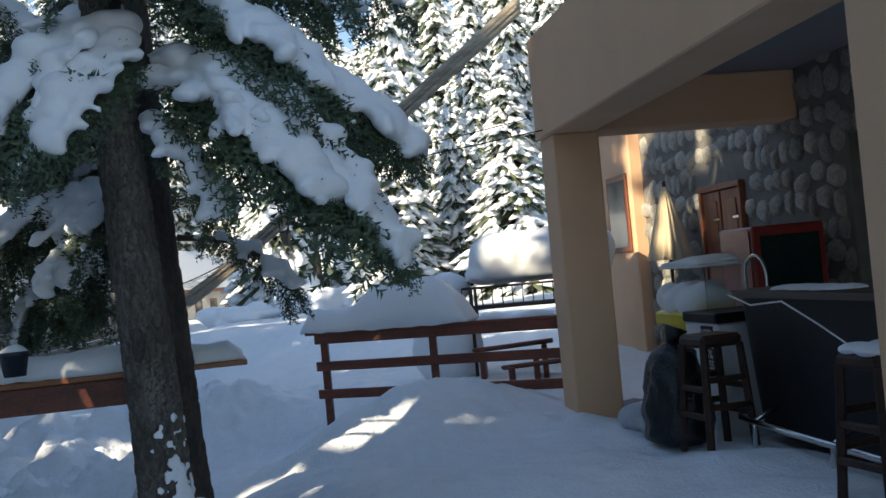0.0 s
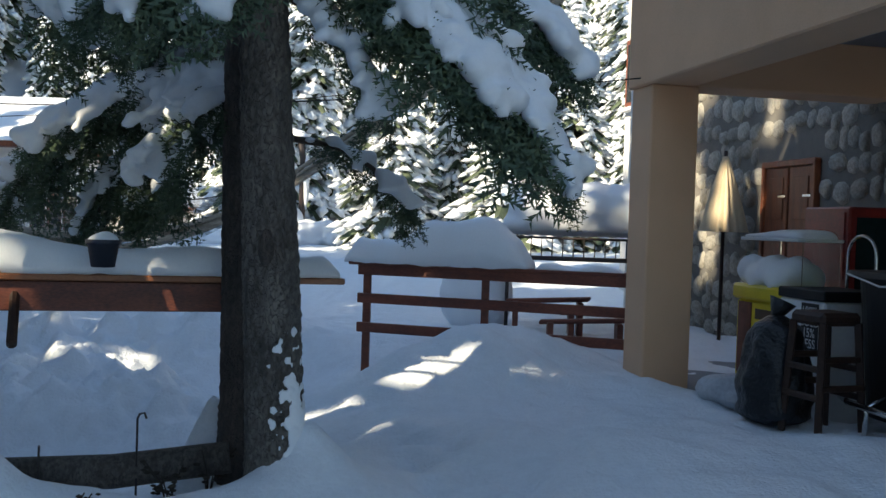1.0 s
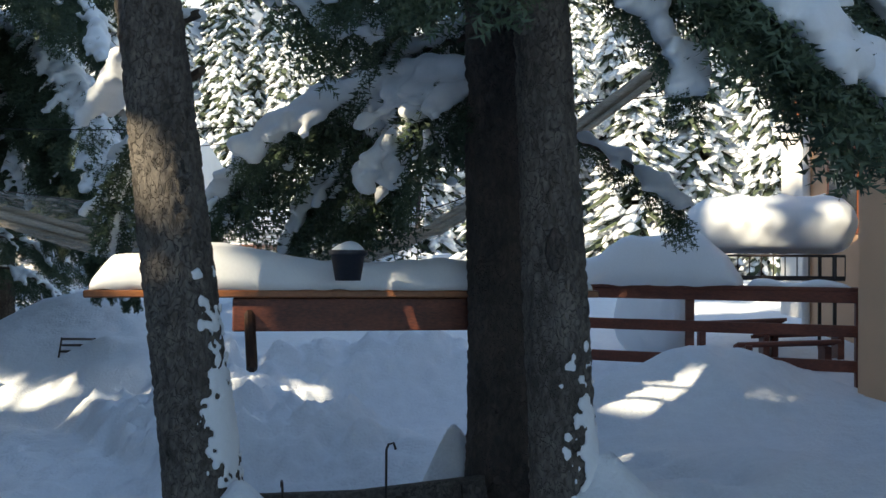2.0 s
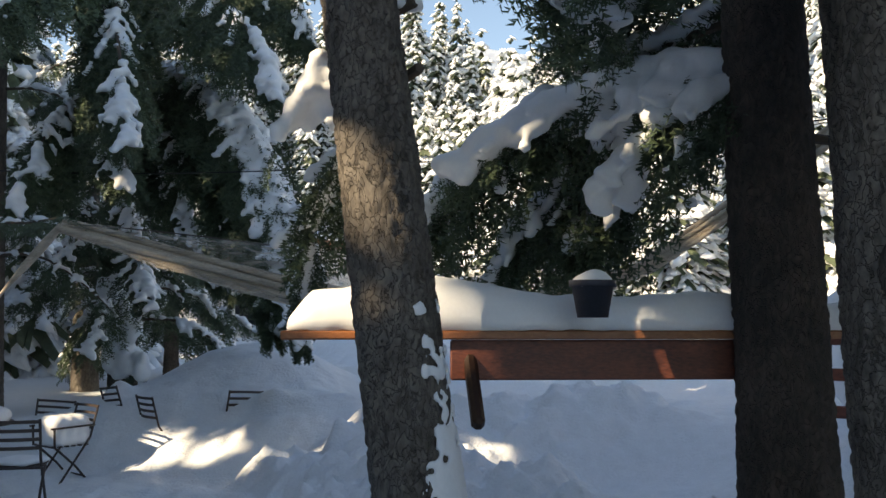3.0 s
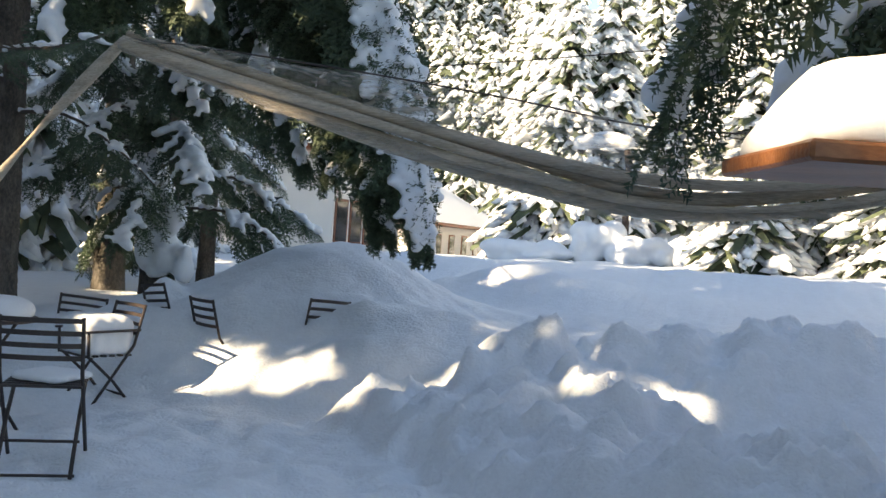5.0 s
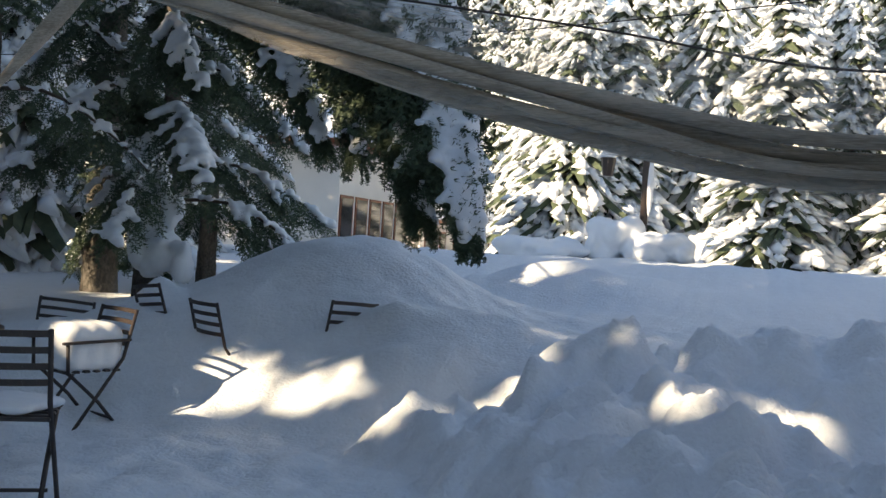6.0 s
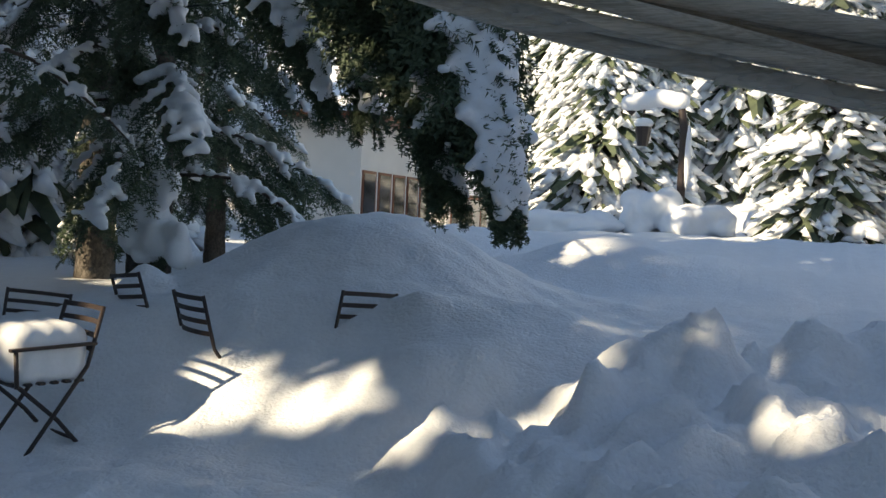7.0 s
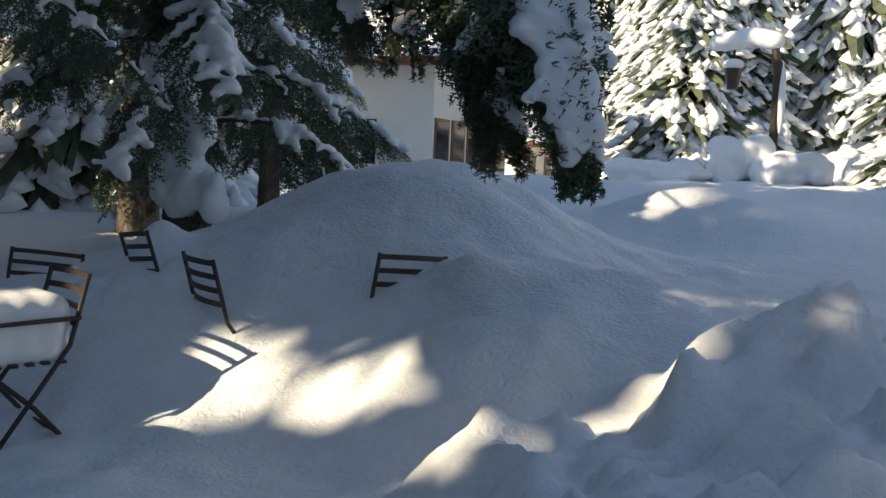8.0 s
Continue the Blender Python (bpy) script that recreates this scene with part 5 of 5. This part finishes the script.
writing("100%\nCOLD\n15%\nLESS", 0.085, ap, Matrix.Translation((-0.009, 0.16, 0.70)) @ Matrix(((0, 0, -1, 0), (-1, 0, 0, 0), (0, 1, 0, 0), (0, 0, 0, 1))), WHITEPAINT)
rc = hthing("display_fridge", "red lacquered display fridge with dark glass door", "fridge", u=1.40, v=-0.95)
block(rc, "body", (0, 0, 0), (0.62, 0.62, 1.46), REDPAINT, "", 0.015)
block(rc, "door_glass", (0.06, -0.012, 0.25), (0.56, -0.004, 1.38), DARKGLASS, "dark glass door", 0)
block(rc, "side_poster", (-0.01, 0.05, 0.9), (-0.004, 0.57, 1.42), REDPAINT, "faded red poster", 0)
arm = hthing("tube_chair", "chair with a bent chrome tube back behind the counter", "chair", u=1.08, v=-1.75)
bm = bmesh.new()
tube(bm, [(0, 0, 0.0), (0, 0, 0.98)] + [(0, 0.16 - 0.16 * math.cos(math.pi * k / 8), 1.10 + 0.14 * math.sin(math.pi * k / 8)) for k in range(9)] + [(0, 0.32, 0.98), (0, 0.32, 0.0)], 0.012, 8)
part("tube_back", bm, CHROME, arm)
block(arm, "seat", (0.0, -0.02, 0.45), (0.36, 0.34, 0.49), BLACK)
for v in (0, 0.32):
    bm = bmesh.new()
    tube(bm, [(0.34, v, 0), (0.34, v, 0.45)], 0.012, 8)
    part("leg", bm, CHROME, arm)

# door with shutters in the stone wall
dr = hthing("door_1", "closed brown wooden double door in the stone wall", "door", u=2.2, v=0.72, z=0.06)
dr["kind"] = "structure"
for v0 in (0.05, 0.50):
    leaf = block(dr, "door_leaf", (-0.05, v0, 0.0), (-0.01, v0 + 0.42, 1.92), SHUTTER)
    for z in (0.15, 0.8, 1.4):
        block(leaf, "door_panel", (-0.06, v0 + 0.07, z), (-0.051, v0 + 0.35, z + 0.42), SHUTTER)
    block(leaf, "hinge", (-0.062, v0 + 0.02, 1.62), (-0.052, v0 + 0.16, 1.645), CHROME)
for lo, hi in (((-0.07, 0, 0), (0.0, 0.05, 1.97)), ((-0.07, 0.93, 0), (0, 0.98, 1.97)), ((-0.07, 0, 1.925), (0, 0.98, 1.99))):
    block(dr, "door_frame", lo, hi, SHUTTER)
tagged(hbox("lintel", (2.2, -2.1, 2.2), (2.6, -1.1, 3.4), MORTAR), "stone lintel over the doorway", "wall", kind="structure")
# the room's darkness is put into the black colour of these walls
tagged(hbox("wall_inside", (3.4, -3, -0.3), (3.5, -0.2, 2.6), BLACK), "room wall behind the doorway, coloured black for the unlit inside", "wall", kind="structure")
tagged(hbox("wall_inside", (2.6, -0.3, -0.3), (3.4, -0.2, 2.6), BLACK), "room wall behind the doorway, coloured black for the unlit inside", "wall", kind="structure")
tagged(hbox("wall_inside", (2.6, -3, -0.3), (3.4, -2.9, 2.6), BLACK), "room wall behind the doorway, coloured black for the unlit inside", "wall", kind="structure")

lt = thing("wall_lantern", "small iron wall lantern with a lit warm bulb", "lantern", m=HX @ pose(2.05, -1.75, 2.28))
GLOW = bpy.data.materials.new("lamp_glow")
GLOW.use_nodes = True
GLOW.node_tree.nodes["Principled BSDF"].inputs["Emission Color"].default_value = (1, 0.75, 0.35, 1)
GLOW.node_tree.nodes["Principled BSDF"].inputs["Emission Strength"].default_value = 6
bm = bmesh.new()
bmesh.ops.create_uvsphere(bm, u_segments=10, v_segments=8, radius=0.022)
part("bulb", bm, GLOW, lt, "lit warm bulb")
for k in range(6):
    a = k * math.pi / 3
    bm = bmesh.new()
    tube(bm, [(0.07 * math.cos(a), 0.07 * math.sin(a), -0.12), (0.085 * math.cos(a), 0.085 * math.sin(a), 0.08), (0.02 * math.cos(a), 0.02 * math.sin(a), 0.16)], 0.006, 5)
    part("cage_bar", bm, IRON, lt)
bm = bmesh.new()
tube(bm, [(0, 0, 0.16), (0, 0, 0.24), (0.06, 0, 0.27), (0.15, 0, 0.2)], 0.008, 6)
part("arm", bm, IRON, lt)
bm = bmesh.new()
bmesh.ops.create_cone(bm, cap_ends=True, segments=12, radius1=0.075, radius2=0.07, depth=0.015, matrix=Matrix.Translation((0, 0, -0.12)))
part("base", bm, IRON, lt)

# balcony opening with a red rail, wing details
op = thing("balcony_rail", "red-brown wooden rail in the balcony's opening", "rail", m=HX)
for k in range(10):
    block(op, "baluster", (0.02, -1.1 - 0.75 * k, 3.36), (0.08, -1.02 - 0.75 * k, 4.1), STAINED)
block(op, "handrail", (0.0, -8, 4.1), (0.12, -0.3, 4.17), STAINED)
for nm, v0, z0, ww, hh in (("window_1", 7.15, 3.3, 0.5, 1.1),):
    wd = thing(nm, "dark brown framed window in the pale wing", "window", m=HX, kind="structure")
    block(wd, "window_frame", (2.95, v0, z0), (3.02, v0 + ww, z0 + hh), SHUTTER)
    block(wd, "pane", (2.942, v0 + 0.08, z0 + 0.08), (2.949, v0 + ww - 0.08, z0 + hh - 0.08), WINDOWDARK)
    block(wd, "window_sill", (2.88, v0 - 0.08, z0 - 0.07), (3.0, v0 + ww + 0.08, z0 - 0.005), WHITEWALL)
recess = thing("window_2", "brown shuttered window in the apricot annex", "window", m=HX, kind="structure")
block(recess, "window_frame", (2.02, 3.62, 1.45), (2.047, 4.40, 2.45), SHUTTER)
block(recess, "pane", (2.012, 3.69, 1.52), (2.018, 4.33, 2.38), WINDOWDARK, "", 0)
# folded parasol leaning by the door
ps = hthing("folded_parasol", "folded cream parasol standing beside the wooden door", "parasol", u=1.88, v=2.0, z=0.06)
bm = bmesh.new()
tube(bm, [(0, 0, 0), (0, 0, 2.12)], 0.02, 8)
part("pole", bm, DARKWOOD, ps)
bm = bmesh.new()
rings = []
for k in range(9):
    q = k / 8
    rad = 0.03 + 0.25 * q ** 0.9
    rings.append([bm.verts.new((rad * (1 + 0.22 * math.cos(8 * j * math.pi / 24 * 2)) * math.cos(j * math.pi / 24) * 0.7, rad * (1 + 0.22 * math.cos(8 * j * math.pi / 24 * 2)) * math.sin(j * math.pi / 24), 2.06 - 0.80 * q)) for j in range(48)])
for r0, r1 in zip(rings, rings[1:]):
    for j in range(48):
        bm.faces.new((r0[j], r1[j], r1[(j + 1) % 48], r0[(j + 1) % 48]))
bm.faces.new(rings[0])
part("canopy", bm, CREAM, ps, "cream pleated canopy")
bm = bmesh.new()
tube(bm, [(1.99, 4.86, -0.3), (1.99, 4.86, 5.3)], 0.05, 10)
dp = part("downpipe", bm, WHITEWALL)
dp.matrix_basis = HX
tagged(dp, "painted downpipe on the corner of the wing", "pipe")

# ---- houses beyond the yard ----
def far_house(x, y, turn, w, d, h, label, cols, rows, base):
    t = thing("house", label, "house", "houses beyond the yard", pose(x, y, base, 0, 0, turn))
    block(t, "wall", (0, 0, -2), (w, d, h), WHITEWALL, "", 0)
    bm = bmesh.new()
    v = [bm.verts.new(c) for c in ((-0.6, -0.6, h), (w + 0.6, -0.6, h), (w + 0.6, d + 0.6, h), (-0.6, d + 0.6, h), (-0.6, d / 2, h + d * 0.3), (w + 0.6, d / 2, h + d * 0.3))]
    for f in ((0, 1, 5, 4), (2, 3, 4, 5), (0, 4, 3), (1, 2, 5), (3, 2, 1, 0)):
        bm.faces.new([v[k] for k in f])
    roof = part("roof", bm, SNOW, t, "roof under thick snow", smooth=False)
    bm = bmesh.new()
    box(bm, (w + 1.24, d + 1.24, 0.18), Matrix.Translation((w / 2, d / 2, h - 0.1)), 0.02)
    part("eave", bm, SHUTTER, t, "brown eave", smooth=False)
    for side in (0, 1, 2):
        n = cols[side]
        for r in range(rows):
            for k in range(n):
                ln = w if side == 0 else d
                p = ln * (k + 0.5) / n
                z = 0.7 + r * 2.7
                if z + 1.4 > h:
                    continue
                if side == 0:
                    lo, hi, lo2, hi2 = (p - 0.5, -0.04, z), (p + 0.5, 0.02, z + 1.4), (p - 0.42, -0.05, z + 0.08), (p + 0.42, -0.035, z + 1.32)
                elif side == 1:
                    lo, hi, lo2, hi2 = (w - 0.02, p - 0.5, z), (w + 0.04, p + 0.5, z + 1.4), (w + 0.035, p - 0.42, z + 0.08), (w + 0.05, p + 0.42, z + 1.32)
                else:
                    lo, hi, lo2, hi2 = (-0.04, p - 0.5, z), (0.02, p + 0.5, z + 1.4), (-0.05, p - 0.42, z + 0.08), (-0.035, p + 0.42, z + 1.32)
                wn = block(t, "window", lo, hi, WHITEWALL if side == 0 and r == 0 else SHUTTER, "", 0)
                block(wn, "pane", lo2, hi2, WINDOWDARK, "", 0)


far_house(-24.9, 31.4, 0, 8.5, 6, 3.7, "white house in full sunshine under a snowy roof", (2, 5, 2), 1, -0.2)
far_house(-20.3, 51, 88, 16, 9, 5.4, "long white house with a row of dark windows", (7, 3, 2), 2, -3.6)
hut = thing("garden_hut", "ochre-walled hut in sunlight behind the firs", "hut", m=pose(-17.5, 19.5, -1.9, 0, 0, 35))
block(hut, "wall", (-2.2, 0, 0), (2.2, 2.4, 2.0), ORANGEWALL, "", 0)
block(hut, "roof", (-2.5, -0.4, 2.0), (2.5, 2.8, 2.3), SNOW, "snow-covered roof", 0.08)
block(hut, "door", (-0.5, -0.04, 0), (0.4, -0.005, 1.8), SHUTTER, "brown door", 0)

# ---- lamp post ----
def lamp_post(x, y):
    z = ground_z(x, y) - 0.2
    t = thing("street_lamp", "hooked lamp post with a hanging lantern laden with snow", "lamp", m=Matrix.Translation((x, y, z)))
    bm = bmesh.new()
    tube(bm, [(0.3, 0, 0), (0.3, 0, 2.9), (0.2, 0, 3.5), (-0.3, 0, 3.75), (-0.9, 0, 3.6), (-1.15, 0, 3.3)], 0.11, 10)
    part("post", bm, IRON, t)
    bm = bmesh.new()
    bmesh.ops.create_cone(bm, cap_ends=True, segments=8, radius1=0.14, radius2=0.22, depth=0.5, matrix=Matrix.Translation((-0.75, 0, 2.7)))
    part("lantern", bm, IRON, t, smooth=False)
    bm = bmesh.new()
    tube(bm, [(-0.75, 0, 2.9), (-0.75, 0, 3.6)], 0.03, 6)
    part("hanger", bm, IRON, t)
    blobs_mesh("snow_cap", [((0.15 - 0.25 * k, 0, 3.72 - 0.05 * abs(k - 2)), (0.3, 0.25, 0.26), 0) for k in range(6)] + [((-0.75, 0, 3.05), (0.3, 0.3, 0.16), 0), ((0.42, 0, 2.2), (0.12, 0.15, 1.0), 0)], SNOW, t, 0.07)


lamp_post(-7.9, 32)
for x, y, r, h in ((-3.3, 31, 0.9, 1.0), (-1.6, 31.5, 0.8, 0.8), (-0.2, 30.5, 1.1, 1.2), (-10.2, 31, 1.2, 0.8), (-5.4, 31.5, 0.6, 0.9), (-8.2, 31.6, 0.9, 1.5), (-6.9, 31.3, 0.8, 1.0)):
    gb = random.Random(x)
    tagged(blobs_mesh("snowed_bush", [((x + gb.uniform(-0.7, 0.7) * r, y + gb.uniform(-0.4, 0.4) * r, ground_z(x, y) + gb.uniform(0.0, 0.55) * h), (r * gb.uniform(0.25, 0.55), r * gb.uniform(0.25, 0.55), h * gb.uniform(0.2, 0.35)), 0) for k in range(20)], SNOW, None, 0.07, smooth=3), "bush completely buried under rounded snow", "bush", "snowed-in bushes")

# ---- overhead cables ----
for a, b, sag in (((0.05, 8.5, 2.52), (-14, 10.5, 3.1), 0.5), ((0.2, 12, 3.2), (-16, 14, 2.6), 0.4), ((-6, 24, 3.4), (14, 26, 3.1), 0.5)):
    bm = bmesh.new()
    pts = []
    for k in range(31):
        s = k / 30
        p = Vector(a).lerp(Vector(b), s)
        p.z -= 4 * sag * s * (1 - s)
        pts.append(p)
    tube(bm, pts, 0.006, 5)
    tagged(part("cable", bm, BLACK), "thin black cable slung across the yard", "cable", "overhead cables")

# ---- fieldstones of the house wall ----
def stone_shapes(n):
    out = []
    for k in range(n):
        g2 = random.Random(50 + k)
        bm = bmesh.new()
        m = 9
        lo, hi = [], []
        for j in range(m):
            a = 2 * math.pi * j / m
            e = 1 / max(abs(math.cos(a)), abs(math.sin(a))) * 0.5
            r = (0.55 * e + 0.45 * 0.56) * g2.uniform(0.86, 1.04)
            lo.append(bm.verts.new((0.0, r * math.cos(a), r * math.sin(a))))
            hi.append(bm.verts.new((-0.8 + g2.uniform(-0.15, 0.15), r * 0.80 * math.cos(a), r * 0.80 * math.sin(a))))
        mid = bm.verts.new((-1.0, g2.uniform(-0.1, 0.1), g2.uniform(-0.1, 0.1)))
        for j in range(m):
            bm.faces.new((lo[j], lo[(j + 1) % m], hi[(j + 1) % m], hi[j]))
            bm.faces.new((hi[j], hi[(j + 1) % m], mid))
        bmesh.ops.recalc_face_normals(bm, faces=bm.faces)
        me = bpy.data.meshes.new("stone")
        bm.to_mesh(me)
        bm.free()
        me.materials.append(STONE)
        me.shade_smooth()
        out.append(me)
    return out


def lay_stones(wall, v0, v1, z0, z1, gaps, seed, shapes):
    g2 = random.Random(seed)
    z = z0
    while z < z1:
        hh = g2.uniform(0.19, 0.31)
        v = v0 + g2.uniform(0, 0.1)
        while v < v1 - 0.1:
            w = g2.uniform(0.12, 0.30)
            cv, cz = v + w / 2, z + hh / 2 + g2.uniform(-0.055, 0.055)
            if not any(a - w * 0.4 < cv < b + w * 0.4 and c - hh * 0.4 < cz < d + hh * 0.4 for a, b, c, d in gaps):
                o = new("stone", shapes[g2.randrange(len(shapes))])
                o.parent = wall
                o.matrix_basis = Matrix.Translation((2.2, cv, cz)) @ Matrix.Rotation(g2.uniform(-0.4, 0.4), 4, "X") @ Matrix.Diagonal((g2.uniform(0.03, 0.06), w * g2.uniform(0.78, 0.92), hh * g2.uniform(0.68, 0.92), 1))
            v += w
        z += hh


SHAPES = stone_shapes(8)
for ob in list(scene.objects):
    if ob.name == "wall_stone":
        lay_stones(ob, -1.1, 3.45, 0.15, 3.0, [(0.7, 1.72, 0, 2.08)], 1, SHAPES)
    elif ob.name == "wall_terrace":
        lay_stones(ob, -3.6, -2.1, 0.15, 3.0, [], 2, SHAPES)
    elif ob.name == "lintel":
        lay_stones(ob, -2.1, -1.1, 2.22, 3.0, [], 3, SHAPES)
